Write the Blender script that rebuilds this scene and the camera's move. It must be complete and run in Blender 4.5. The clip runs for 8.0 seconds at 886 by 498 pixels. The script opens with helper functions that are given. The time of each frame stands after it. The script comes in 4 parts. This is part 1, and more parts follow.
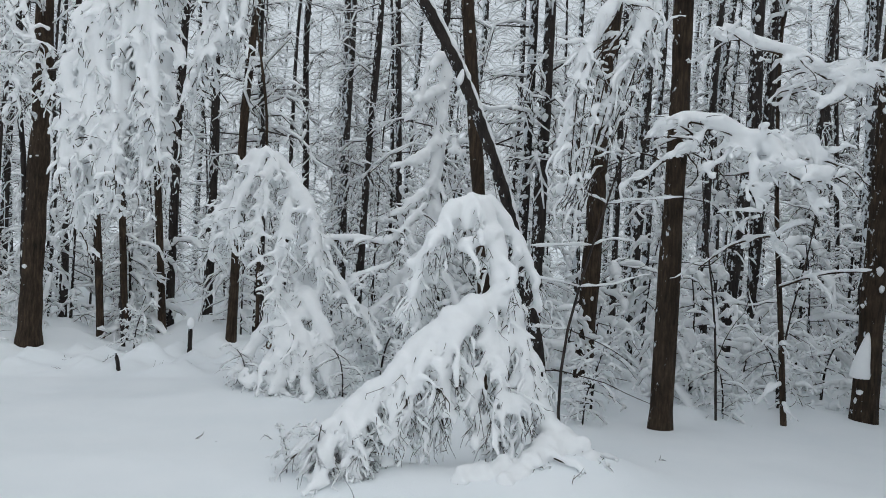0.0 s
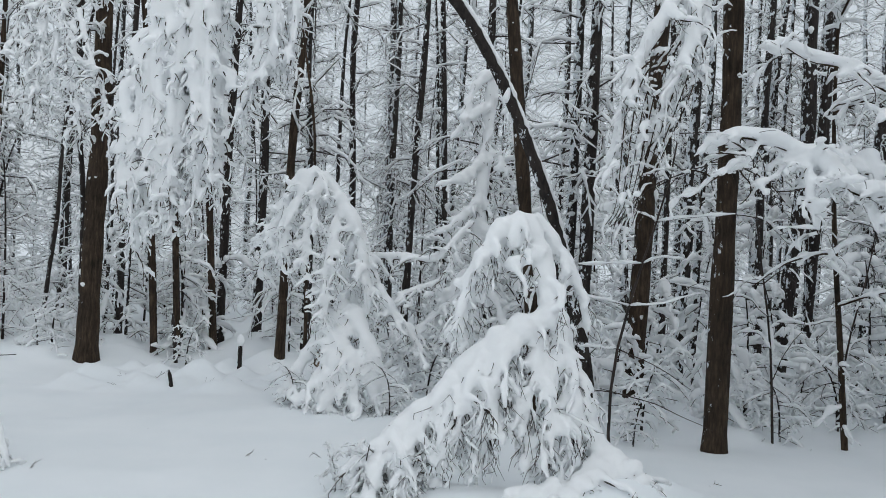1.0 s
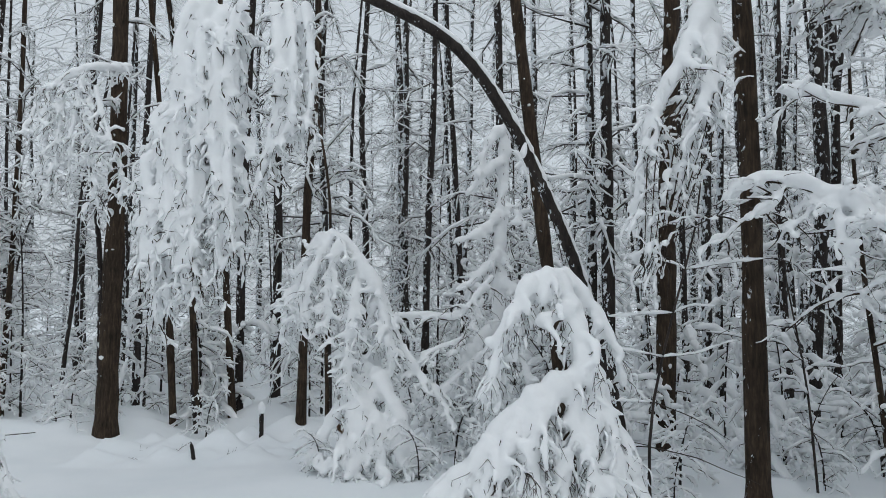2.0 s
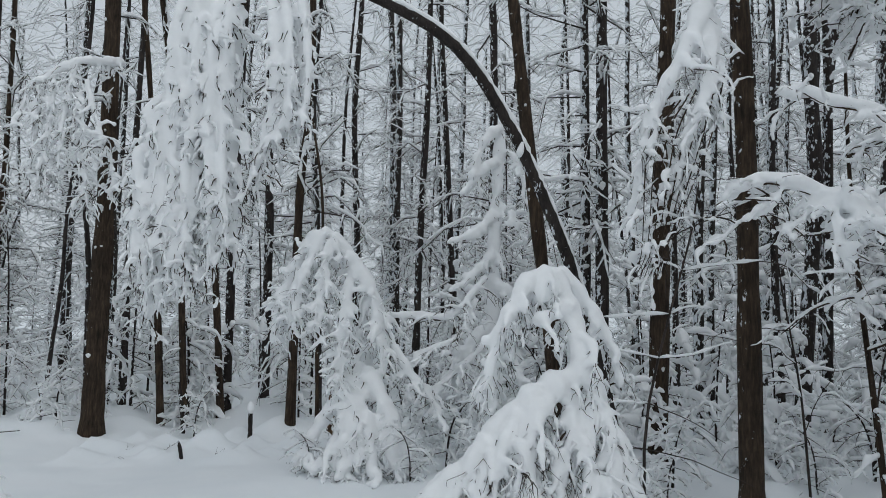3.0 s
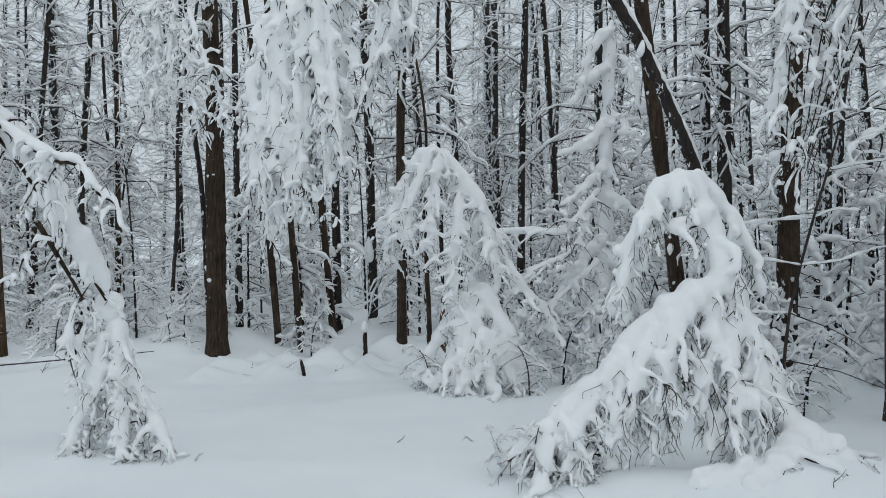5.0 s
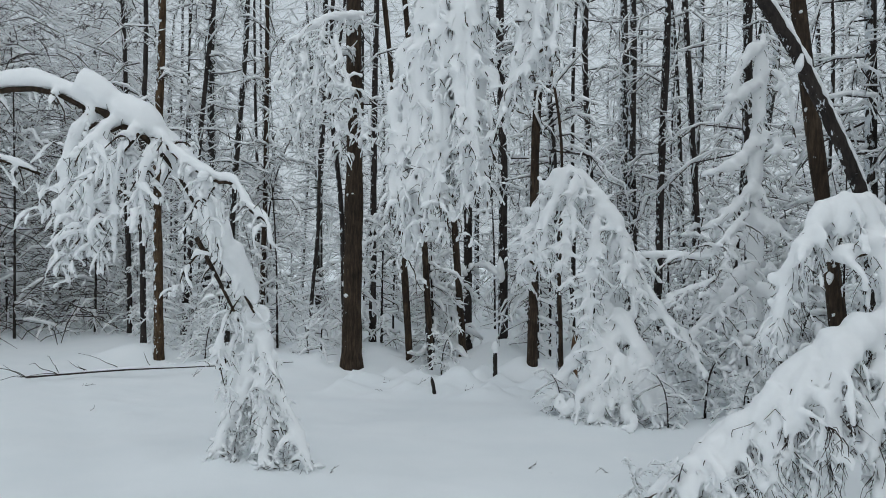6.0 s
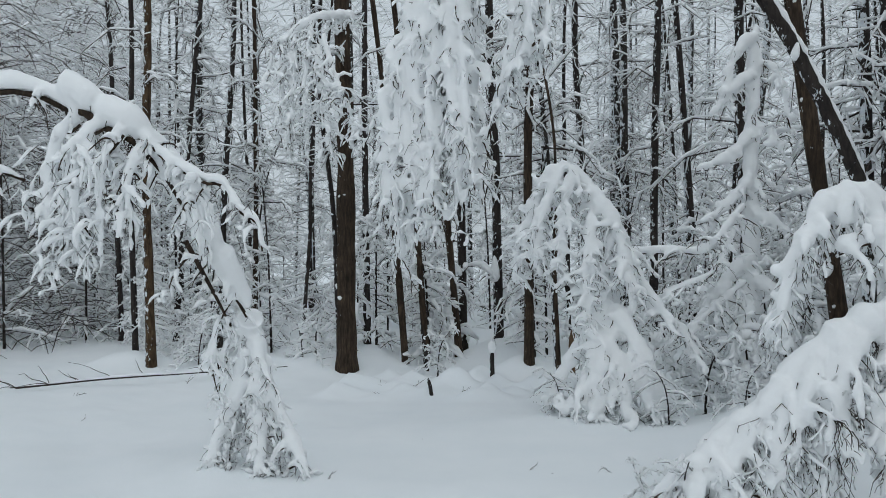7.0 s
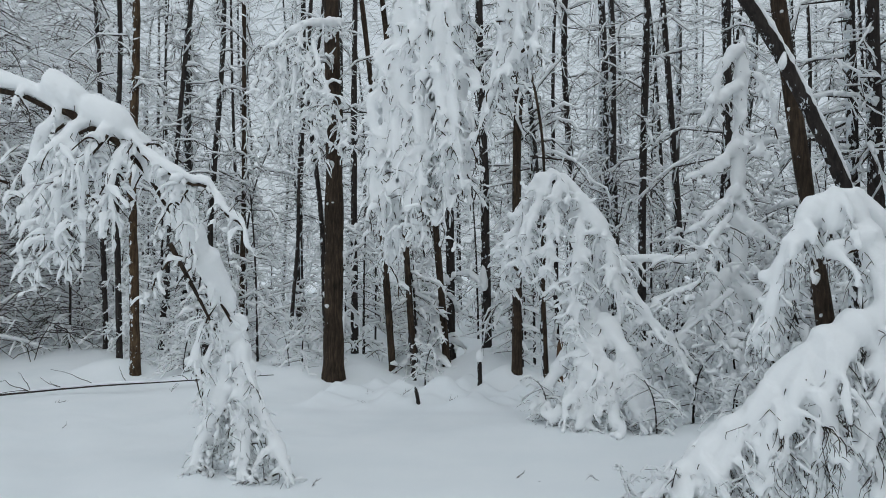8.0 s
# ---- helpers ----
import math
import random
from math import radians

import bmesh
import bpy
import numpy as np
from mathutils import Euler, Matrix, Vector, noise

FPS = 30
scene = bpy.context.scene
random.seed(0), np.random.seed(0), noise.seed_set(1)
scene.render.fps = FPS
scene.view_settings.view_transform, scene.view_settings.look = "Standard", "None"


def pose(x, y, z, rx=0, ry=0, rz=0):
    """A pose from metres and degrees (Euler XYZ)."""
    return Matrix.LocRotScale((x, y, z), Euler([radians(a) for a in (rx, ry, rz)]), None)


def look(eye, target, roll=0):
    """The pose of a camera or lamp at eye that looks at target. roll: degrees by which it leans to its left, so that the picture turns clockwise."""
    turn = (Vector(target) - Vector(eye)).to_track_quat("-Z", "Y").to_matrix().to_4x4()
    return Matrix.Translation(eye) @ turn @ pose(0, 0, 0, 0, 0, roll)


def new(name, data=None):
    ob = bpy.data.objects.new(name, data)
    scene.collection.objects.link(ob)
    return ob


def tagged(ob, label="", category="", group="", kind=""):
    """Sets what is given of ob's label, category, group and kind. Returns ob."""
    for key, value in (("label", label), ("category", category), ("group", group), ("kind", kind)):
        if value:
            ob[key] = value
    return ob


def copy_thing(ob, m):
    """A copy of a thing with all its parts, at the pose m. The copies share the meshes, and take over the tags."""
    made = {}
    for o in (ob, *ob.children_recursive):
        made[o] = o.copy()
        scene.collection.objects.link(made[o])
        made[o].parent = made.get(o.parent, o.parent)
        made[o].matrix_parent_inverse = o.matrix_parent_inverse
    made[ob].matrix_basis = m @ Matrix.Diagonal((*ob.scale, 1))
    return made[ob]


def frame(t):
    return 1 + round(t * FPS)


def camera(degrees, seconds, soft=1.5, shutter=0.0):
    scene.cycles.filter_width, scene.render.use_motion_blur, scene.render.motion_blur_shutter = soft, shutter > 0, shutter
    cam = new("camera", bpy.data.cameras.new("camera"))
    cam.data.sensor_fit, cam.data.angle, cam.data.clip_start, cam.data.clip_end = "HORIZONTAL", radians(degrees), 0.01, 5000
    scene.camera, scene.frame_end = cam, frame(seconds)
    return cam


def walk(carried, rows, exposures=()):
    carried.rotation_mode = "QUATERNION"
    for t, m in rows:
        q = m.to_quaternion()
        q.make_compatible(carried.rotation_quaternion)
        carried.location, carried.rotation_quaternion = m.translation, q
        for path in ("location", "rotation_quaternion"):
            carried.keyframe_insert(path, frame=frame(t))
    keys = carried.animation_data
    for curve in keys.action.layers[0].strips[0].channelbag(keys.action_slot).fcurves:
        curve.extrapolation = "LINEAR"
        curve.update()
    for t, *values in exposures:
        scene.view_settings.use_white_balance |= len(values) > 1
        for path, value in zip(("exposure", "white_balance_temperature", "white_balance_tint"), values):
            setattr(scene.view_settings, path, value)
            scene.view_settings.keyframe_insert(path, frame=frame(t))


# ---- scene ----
cam = camera(62.5, 8.0, 0.5)
PATH = [
    (0, (-0.054, 0.299, 1.589), (-0.039, 2.299, 1.558), 3.1),
    (0.5, (-0.07, 0.296, 1.593), (-0.082, 2.296, 1.583), 3.2),
    (1, (-0.07, 0.305, 1.607), (-0.18, 2.302, 1.614), 2.9),
    (1.5, (-0.113, 0.323, 1.622), (-0.322, 2.312, 1.637), 0.6),
    (1.7, (-0.148, 0.345, 1.649), (-0.32, 2.335, 1.746), 0.1),
    (2.8, (-0.256, 0.365, 1.61), (-0.352, 2.354, 1.797), 0.9),
    (3, (-0.251, 0.403, 1.604), (-0.358, 2.393, 1.768), 0.9),
    (3.5, (-0.285, 0.488, 1.618), (-0.435, 2.48, 1.702), 0.9),
    (4, (-0.266, 0.553, 1.555), (-0.493, 2.54, 1.583), 0.5),
    (4.2, (-0.292, 0.578, 1.535), (-0.535, 2.563, 1.55), 0.1),
    (5.3, (-0.517, 0.516, 1.544), (-0.957, 2.466, 1.472), -0.5),
    (5.5, (-0.506, 0.525, 1.553), (-1.025, 2.454, 1.469), -0.0),
    (6, (-0.554, 0.566, 1.55), (-1.241, 2.444, 1.558), 0.3),
    (6.5, (-0.587, 0.598, 1.558), (-1.32, 2.459, 1.564), 0.6),
    (7, (-0.604, 0.65, 1.537), (-1.272, 2.535, 1.547), -0.9),
    (7.5, (-0.62, 0.668, 1.518), (-1.224, 2.575, 1.525), -0.8),
    (8, (-0.607, 0.684, 1.492), (-1.246, 2.579, 1.534), -0.5),
]
walk(cam, [(t, look(eye, target, roll)) for t, eye, target, roll in PATH], [(0, 0.12, 6080, 6), (1.5, 0.16, 6060, 6), (2.8, -0.1, 6050, 6), (3.0, -0.1, 6050, 6), (3.5, 0.0, 6040, 6), (4.2, 0.15, 6030, 6), (5.5, 0.0, 6000, 4), (6.5, -0.03, 5990, 4), (8, 0.01, 5970, 4)])

# ---- world, sun ----
world = bpy.data.worlds.new("overcast_sky")
scene.world = world
world.use_nodes = True
wn, wl = world.node_tree.nodes, world.node_tree.links
wn.clear()
sky = wn.new("ShaderNodeTexSky")
sky.sky_type = "NISHITA"
sky.sun_disc = False
sky.sun_elevation = radians(50)
sky.sun_rotation = radians(150)
sky.air_density, sky.dust_density, sky.ozone_density = 1.0, 5.0, 1.0
grey = wn.new("ShaderNodeHueSaturation")
grey.inputs["Saturation"].default_value = 0.31
bg = wn.new("ShaderNodeBackground")
bg.inputs["Strength"].default_value = 0.105
wo = wn.new("ShaderNodeOutputWorld")
wl.new(sky.outputs[0], grey.inputs["Color"])
# an even layer of cloud under the open sky
cloud = wn.new("ShaderNodeMix")
cloud.data_type = "RGBA"
cloud.inputs["Factor"].default_value = 0.72
cloud.inputs["B"].default_value = (6.45, 6.6, 6.8, 1)
wl.new(grey.outputs[0], cloud.inputs["A"])
wl.new(cloud.outputs["Result"], bg.inputs["Color"])
wl.new(bg.outputs[0], wo.inputs["Surface"])

sun = new("sun", bpy.data.lights.new("sun", "SUN"))
sun.data.energy = 0.1
sun.data.angle = radians(90)
sun.data.color = (1.0, 0.98, 0.95)
sun.matrix_world = look((0, 0, 30), (-7, 12, 10))


# snow throws light on many times over
scene.cycles.diffuse_bounces = 8


# ---- materials ----
def material(name):
    m = bpy.data.materials.new(name)
    m.use_nodes = True
    nt = m.node_tree
    return m, nt.nodes, nt.links, nt.nodes["Principled BSDF"]


def ramp(nodes, stops):
    r = nodes.new("ShaderNodeValToRGB")
    e = r.color_ramp.elements
    while len(e) < len(stops):
        e.new(0.5)
    for k, (p, c) in zip(e, stops):
        k.position, k.color = p, (*c, 1)
    return r


def noise_node(nodes, links, coord, scale, detail=4, rough=0.6):
    n = nodes.new("ShaderNodeTexNoise")
    n.inputs["Scale"].default_value = scale
    n.inputs["Detail"].default_value = detail
    n.inputs["Roughness"].default_value = rough
    links.new(coord, n.inputs["Vector"])
    return n


def snow_material(name, lo, hi, grain, lumps, depth, glow=0.0):
    m, n, l, p = material(name)
    tc = n.new("ShaderNodeTexCoord")
    big = noise_node(n, l, tc.outputs["Object"], lumps, 3)
    fine = noise_node(n, l, tc.outputs["Object"], grain, 3, 0.7)
    r = ramp(n, [(0.3, lo), (0.7, hi)])
    l.new(big.outputs["Fac"], r.inputs["Fac"])
    l.new(r.outputs[0], p.inputs["Base Color"])
    p.inputs["Roughness"].default_value = 0.75
    if glow:
        # light that soaks through thin snow
        p.inputs["Subsurface Weight"].default_value = glow
        p.inputs["Subsurface Radius"].default_value = (1.0, 1.0, 1.0)
        p.inputs["Subsurface Scale"].default_value = 0.03
    p.inputs["Specular IOR Level"].default_value = 0.25
    b1 = n.new("ShaderNodeBump")
    b1.inputs["Strength"].default_value = 0.35
    b1.inputs["Distance"].default_value = depth
    l.new(big.outputs["Fac"], b1.inputs["Height"])
    b2 = n.new("ShaderNodeBump")
    b2.inputs["Strength"].default_value = 0.3
    b2.inputs["Distance"].default_value = 0.006
    l.new(fine.outputs["Fac"], b2.inputs["Height"])
    l.new(b1.outputs[0], b2.inputs["Normal"])
    l.new(b2.outputs[0], p.inputs["Normal"])
    return m


def bark_material(name, dark, mid, light, patches):
    """Furrowed bark, streaked along the trunk, with snow blown into its windward side."""
    m, n, l, p = material(name)
    tc = n.new("ShaderNodeTexCoord")
    info = n.new("ShaderNodeObjectInfo")
    add = n.new("ShaderNodeVectorMath")
    add.operation = "ADD"
    mul = n.new("ShaderNodeMath")
    mul.operation = "MULTIPLY"
    mul.inputs[1].default_value = 37.0
    l.new(info.outputs["Random"], mul.inputs[0])
    l.new(tc.outputs["Object"], add.inputs[0])
    l.new(mul.outputs[0], add.inputs[1])
    mp = n.new("ShaderNodeMapping")
    mp.inputs["Scale"].default_value = (1, 1, 0.16)
    l.new(add.outputs[0], mp.inputs["Vector"])
    furrow = noise_node(n, l, mp.outputs[0], 42, 5, 0.65)
    blotch = noise_node(n, l, add.outputs[0], 5, 3)
    r = ramp(n, [(0.35, dark), (0.52, mid), (0.72, light)])
    mix = n.new("ShaderNodeMath")
    mix.operation = "MULTIPLY_ADD"
    mix.inputs[1].default_value = 0.65
    l.new(furrow.outputs["Fac"], mix.inputs[0])
    half = n.new("ShaderNodeMath")
    half.operation = "MULTIPLY"
    half.inputs[1].default_value = 0.36
    l.new(blotch.outputs["Fac"], half.inputs[0])
    l.new(half.outputs[0], mix.inputs[2])
    l.new(mix.outputs[0], r.inputs["Fac"])
    # snow stuck to the windward side
    geo = n.new("ShaderNodeNewGeometry")
    dot = n.new("ShaderNodeVectorMath")
    dot.operation = "DOT_PRODUCT"
    dot.inputs[1].default_value = (-0.85, -0.25, 0.45)
    l.new(geo.outputs["Normal"], dot.inputs[0])
    mp2 = n.new("ShaderNodeMapping")
    mp2.inputs["Scale"].default_value = (1, 1, 0.6)
    l.new(add.outputs[0], mp2.inputs["Vector"])
    flakes = noise_node(n, l, mp2.outputs[0], 20, 4, 0.66)
    sm = n.new("ShaderNodeMath")
    sm.operation = "MULTIPLY_ADD"
    sm.inputs[1].default_value = 0.15
    l.new(dot.outputs["Value"], sm.inputs[0])
    l.new(flakes.outputs["Fac"], sm.inputs[2])
    th = ramp(n, [(patches, (0, 0, 0)), (patches + 0.025, (1, 1, 1))])
    l.new(sm.outputs[0], th.inputs["Fac"])
    col = n.new("ShaderNodeMix")
    col.data_type = "RGBA"
    l.new(th.outputs[0], col.inputs["Factor"])
    l.new(r.outputs[0], col.inputs["A"])
    col.inputs["B"].default_value = (0.78, 0.81, 0.84, 1)
    l.new(col.outputs["Result"], p.inputs["Base Color"])
    p.inputs["Roughness"].default_value = 0.9
    p.inputs["Specular IOR Level"].default_value = 0.2
    b = n.new("ShaderNodeBump")
    b.inputs["Strength"].default_value = 0.8
    b.inputs["Distance"].default_value = 0.015
    l.new(furrow.outputs["Fac"], b.inputs["Height"])
    b2 = n.new("ShaderNodeBump")
    b2.inputs["Strength"].default_value = 0.8
    b2.inputs["Distance"].default_value = 0.02
    l.new(th.outputs[0], b2.inputs["Height"])
    l.new(b.outputs[0], b2.inputs["Normal"])
    l.new(b2.outputs[0], p.inputs["Normal"])
    return m


def wood_material(name, a, b, scale):
    m, n, l, p = material(name)
    tc = n.new("ShaderNodeTexCoord")
    mp = n.new("ShaderNodeMapping")
    mp.inputs["Scale"].default_value = (1, 1, 0.2)
    l.new(tc.outputs["Object"], mp.inputs["Vector"])
    t = noise_node(n, l, mp.outputs[0], scale, 4)
    r = ramp(n, [(0.35, a), (0.65, b)])
    l.new(t.outputs["Fac"], r.inputs["Fac"])
    l.new(r.outputs[0], p.inputs["Base Color"])
    p.inputs["Roughness"].default_value = 0.85
    bp = n.new("ShaderNodeBump")
    bp.inputs["Strength"].default_value = 0.5
    bp.inputs["Distance"].default_value = 0.01
    l.new(t.outputs["Fac"], bp.inputs["Height"])
    l.new(bp.outputs[0], p.inputs["Normal"])
    return m


GROUND_SNOW = snow_material("ground_snow", (0.875, 0.90, 0.915), (0.92, 0.935, 0.945), 60, 1.3, 0.03)
BRANCH_SNOW = snow_material("branch_snow", (0.925, 0.94, 0.95), (0.96, 0.97, 0.975), 70, 9, 0.02, 1.0)
BARK_BROWN = bark_material("brown_bark", (0.014, 0.011, 0.008), (0.046, 0.032, 0.022), (0.108, 0.076, 0.049), 0.745)
BARK_DARK = bark_material("dark_bark", (0.016, 0.015, 0.015), (0.038, 0.031, 0.028), (0.062, 0.053, 0.046), 0.645)
BARK_SPECKLED = bark_material("snow_blown_bark", (0.016, 0.015, 0.015), (0.041, 0.035, 0.031), (0.074, 0.063, 0.057), 0.575)
# bark for far trunks: haze painted as a paler tone and more white
BARK_HAZED = bark_material("far_hazed_bark", (0.02, 0.019, 0.019), (0.045, 0.041, 0.038), (0.08, 0.072, 0.068), 0.53)
BARK_TAN = bark_material("tan_peeling_bark", (0.02, 0.014, 0.009), (0.07, 0.045, 0.026), (0.16, 0.11, 0.065), 0.57)
TWIG = wood_material("dark_twig", (0.02, 0.016, 0.014), (0.06, 0.042, 0.034), 30)
DEADWOOD = wood_material("broken_wood", (0.05, 0.028, 0.015), (0.16, 0.09, 0.045), 40)


# ---- geometry helpers ----
def mesh_from(name, verts, loops, starts, mat):
    me = bpy.data.meshes.new(name)
    me.vertices.add(len(verts))
    me.vertices.foreach_set("co", np.ascontiguousarray(verts, dtype=np.float32).ravel())
    me.loops.add(len(loops))
    me.loops.foreach_set("vertex_index", np.ascontiguousarray(loops, dtype=np.int32))
    me.polygons.add(len(starts))
    me.polygons.foreach_set("loop_start", np.ascontiguousarray(starts, dtype=np.int32))
    me.update(calc_edges=True)
    me.validate()
    me.shade_smooth()
    me.materials.append(mat)
    return me


def tubes(paths, radii, sides, oval=1.0):
    """Points, corners and first corners of closed tubes along paths of equal point count."""
    P = np.array(paths, dtype=float)
    R = np.array(radii, dtype=float)
    M, N, _ = P.shape
    T = np.gradient(P, axis=1)
    T /= np.linalg.norm(T, axis=2, keepdims=True) + 1e-9
    chord = P[:, -1] - P[:, 0]
    ref = np.stack([-chord[:, 1], chord[:, 0], np.zeros(M)], 1)
    ln = np.linalg.norm(ref, axis=1, keepdims=True)
    ref = np.where(ln > 1e-3, ref / (ln + 1e-9), np.array([1.0, 0.0, 0.0]))[:, None, :]
    U = ref - (ref * T).sum(2, keepdims=True) * T
    U /= np.linalg.norm(U, axis=2, keepdims=True) + 1e-9
    V = np.cross(T, U)
    a = np.arange(sides) * 2 * np.pi / sides
    verts = P[:, :, None, :] + R[:, :, None, None] * (np.cos(a)[None, None, :, None] * U[:, :, None, :] + oval * np.sin(a)[None, None, :, None] * V[:, :, None, :])
    verts = verts.reshape(-1, 3)
    base = (np.arange(M) * N * sides)[:, None, None]
    ring = (np.arange(N - 1) * sides)[None, :, None]
    j = np.arange(sides)[None, None, :]
    k = (j + 1) % sides
    quads = np.stack([base + ring + j, base + ring + k, base + ring + sides + k, base + ring + sides + j], -1).reshape(-1)
    cap0 = (base[:, 0] + np.arange(sides)[::-1][None, :]).reshape(-1)
    cap1 = (base[:, 0] + (N - 1) * sides + np.arange(sides)[None, :]).reshape(-1)
    nq = M * (N - 1) * sides
    starts = np.concatenate([np.arange(nq) * 4, nq * 4 + np.arange(2 * M) * sides])
    return verts, np.concatenate([quads, cap0, cap1]), starts


def tube_mesh(name, paths, radii, sides, mat, oval=1.0):
    return mesh_from(name, *tubes(paths, radii, sides, oval), mat)


def joined(name, pieces, mat):
    """One mesh of several sets of tubes."""
    V, L, S, nv, nl = [], [], [], 0, 0
    for v, l, s in pieces:
        V.append(v)
        L.append(l + nv)
        S.append(s + nl)
        nv, nl = nv + len(v), nl + len(l)
    return mesh_from(name, np.concatenate(V), np.concatenate(L), np.concatenate(S), mat)


def smooth_path(points, n):
    """A smooth curve through control points, with n points at even steps."""
    p = np.array(points, dtype=float)
    if len(p) == 2:
        return p[0] + (p[1] - p[0]) * np.linspace(0, 1, n)[:, None]
    q = np.vstack([2 * p[0] - p[1], p, 2 * p[-1] - p[-2]])
    out = []
    for i in range(1, len(q) - 2):
        t = np.linspace(0, 1, 12, endpoint=False)[:, None]
        a, b, c, d = q[i - 1], q[i], q[i + 1], q[i + 2]
        out.append(0.5 * (2 * b + (c - a) * t + (2 * a - 5 * b + 4 * c - d) * t ** 2 + (3 * b - a - 3 * c + d) * t ** 3))
    out = np.vstack([*out, p[-1:]])
    s = np.concatenate([[0], np.cumsum(np.linalg.norm(np.diff(out, axis=0), axis=1))])
    w = np.linspace(0, s[-1], n)
    return np.stack([np.interp(w, s, out[:, i]) for i in range(3)], 1)


def grow(rng, start, way, length, n=8, droop=0.5, wobble=0.12):
    """A twig's path: it sets out along way and sags under its load."""
    d = np.array(way, dtype=float)
    d /= np.linalg.norm(d) + 1e-9
    p = np.array(start, dtype=float)
    out = [p]
    step = length / (n - 1)
    for i in range(n - 1):
        d = d + np.array([rng.gauss(0, wobble), rng.gauss(0, wobble), rng.gauss(0, wobble) - droop * 2.2 / n])
        d /= np.linalg.norm(d) + 1e-9
        p = p + d * step
        out.append(p)
    return np.array(out)


def snow_on(rng, path, r, lift=0.6, lump=0.3):
    """The centre line and radii of the snow that lies on a twig: thick where it runs flat, thin where it hangs."""
    t = np.gradient(path, axis=0)
    t /= np.linalg.norm(t, axis=1, keepdims=True) + 1e-9
    flat = np.sqrt(np.clip(1 - t[:, 2] ** 2, 0, 1))
    n = len(path)
    ph, fr = rng.uniform(0, 6.28), rng.uniform(1.2, 2.4)
    lumps = np.array([1 + rng.uniform(-lump, lump) + lump * math.sin(ph + fr * i) for i in range(n)])
    rad = r * (0.5 + 0.5 * flat) * lumps
    rad[0] *= 0.6
    rad[-1] *= 0.45
    c = path.copy()
    c[:, 2] += lift * rad * flat
    return c, rad


def thing(name, label, category, group="", kind=""):
    return tagged(new(name), label, category, group, kind)


def child(name, me, parent, label="", kind=""):
    ob = new(name, me)
    ob.parent = parent
    return tagged(ob, label, kind=kind)


class Twigs:
    """Collects bare twigs and the snow on them, at one point count."""

    def __init__(self, n):
        self.n, self.twig, self.twig_r, self.snow, self.snow_r = n, [], [], [], []

    def put(self, rng, path, r, snow, lift=0.6, lump=0.3, tip=0.35):
        p = path if len(path) == self.n else smooth_path(path, self.n)
        if r > 0:
            self.twig.append(p)
            self.twig_r.append(np.linspace(r, r * tip, self.n))
        if snow > 0:
            c, rad = snow_on(rng, p, snow, lift, lump)
            self.snow.append(c)
            self.snow_r.append(rad)

    def twig_mesh(self, name, sides=3, every=1):
        return tube_mesh(name, np.array(self.twig)[:, ::every], np.array(self.twig_r)[:, ::every], sides, TWIG)

    def snow_mesh(self, name, sides=5):
        return tube_mesh(name, self.snow, self.snow_r, sides, BRANCH_SNOW, 0.85)


def merge_snow(ob, voxel, rounds=4):
    """Runs the separate loads of snow together into one soft cover."""
    m = ob.modifiers.new("merge", "REMESH")
    m.mode, m.voxel_size, m.use_smooth_shade = "VOXEL", voxel, True
    s = ob.modifiers.new("soften", "SMOOTH")
    s.factor, s.iterations = 0.5, rounds


# ---- the ground ----
MOUNDS = []


def base_z(x, y):
    return 0.04 - 0.05 * (np.clip(y, 5, 9) - 5) + 0.02 * np.clip(x, 0, 5)


def ground_z(x, y):
    z = base_z(x, y)
    z = z + 0.035 * np.sin(0.9 * x + 0.4 * y) * np.cos(0.7 * y - 0.3 * x) + 0.02 * np.sin(2.3 * x + 1.1) * np.sin(1.9 * y)
    # the old ruts of the track, drifted over
    off = (x + 5) * 0.62 + (y - 6.2) * 0.78
    for rut in (-1.0, -2.4):
        z = z - 0.03 * np.exp(-((off - rut) / 0.24) ** 2) / (1 + np.exp((x + 2.5) * 3))
    for mx, my, r, h in MOUNDS:
        z = z + h * np.exp(-((x - mx) ** 2 + (y - my) ** 2) / (r * r))
    return z


def stretched(lo, hi, step, far):
    """Even steps between lo and hi, ever wider ones out to far."""
    mid = np.arange(lo, hi + step / 2, step)
    out, d = [], step
    while (out[-1] if out else 0) < far:
        d *= 1.35
        out.append((out[-1] if out else 0) + d)
    out = np.array(out)
    return np.concatenate([lo - out[::-1], mid, hi + out])


# ---- trees ----
def tree_trunk(path, r0, r1, mat, parent, rng, sides=10, flare=True):
    n = len(path)
    rad = np.linspace(r0, r1, n) * np.array([1 + rng.uniform(-0.09, 0.09) for _ in range(n)])
    if flare:
        s = np.linalg.norm(path - path[0], axis=1)
        rad *= 1 + 0.3 * np.exp(-s / 0.2)
    return child("trunk", tube_mesh("trunk", [path], [rad], sides, mat), parent)


CLOTS = []
for q in range(6):
    crng = random.Random(q)
    cp = np.array([(crng.uniform(-0.12, 0.12), crng.uniform(-0.12, 0.12), v) for v in (-1, -0.55, 0, 0.5, 0.9)])
    CLOTS.append(tube_mesh("snow_clot", [cp], [np.array([0.12, 0.5, 0.75, 0.7, 0.2]) * crng.uniform(0.75, 1.15)], 7, BRANCH_SNOW))


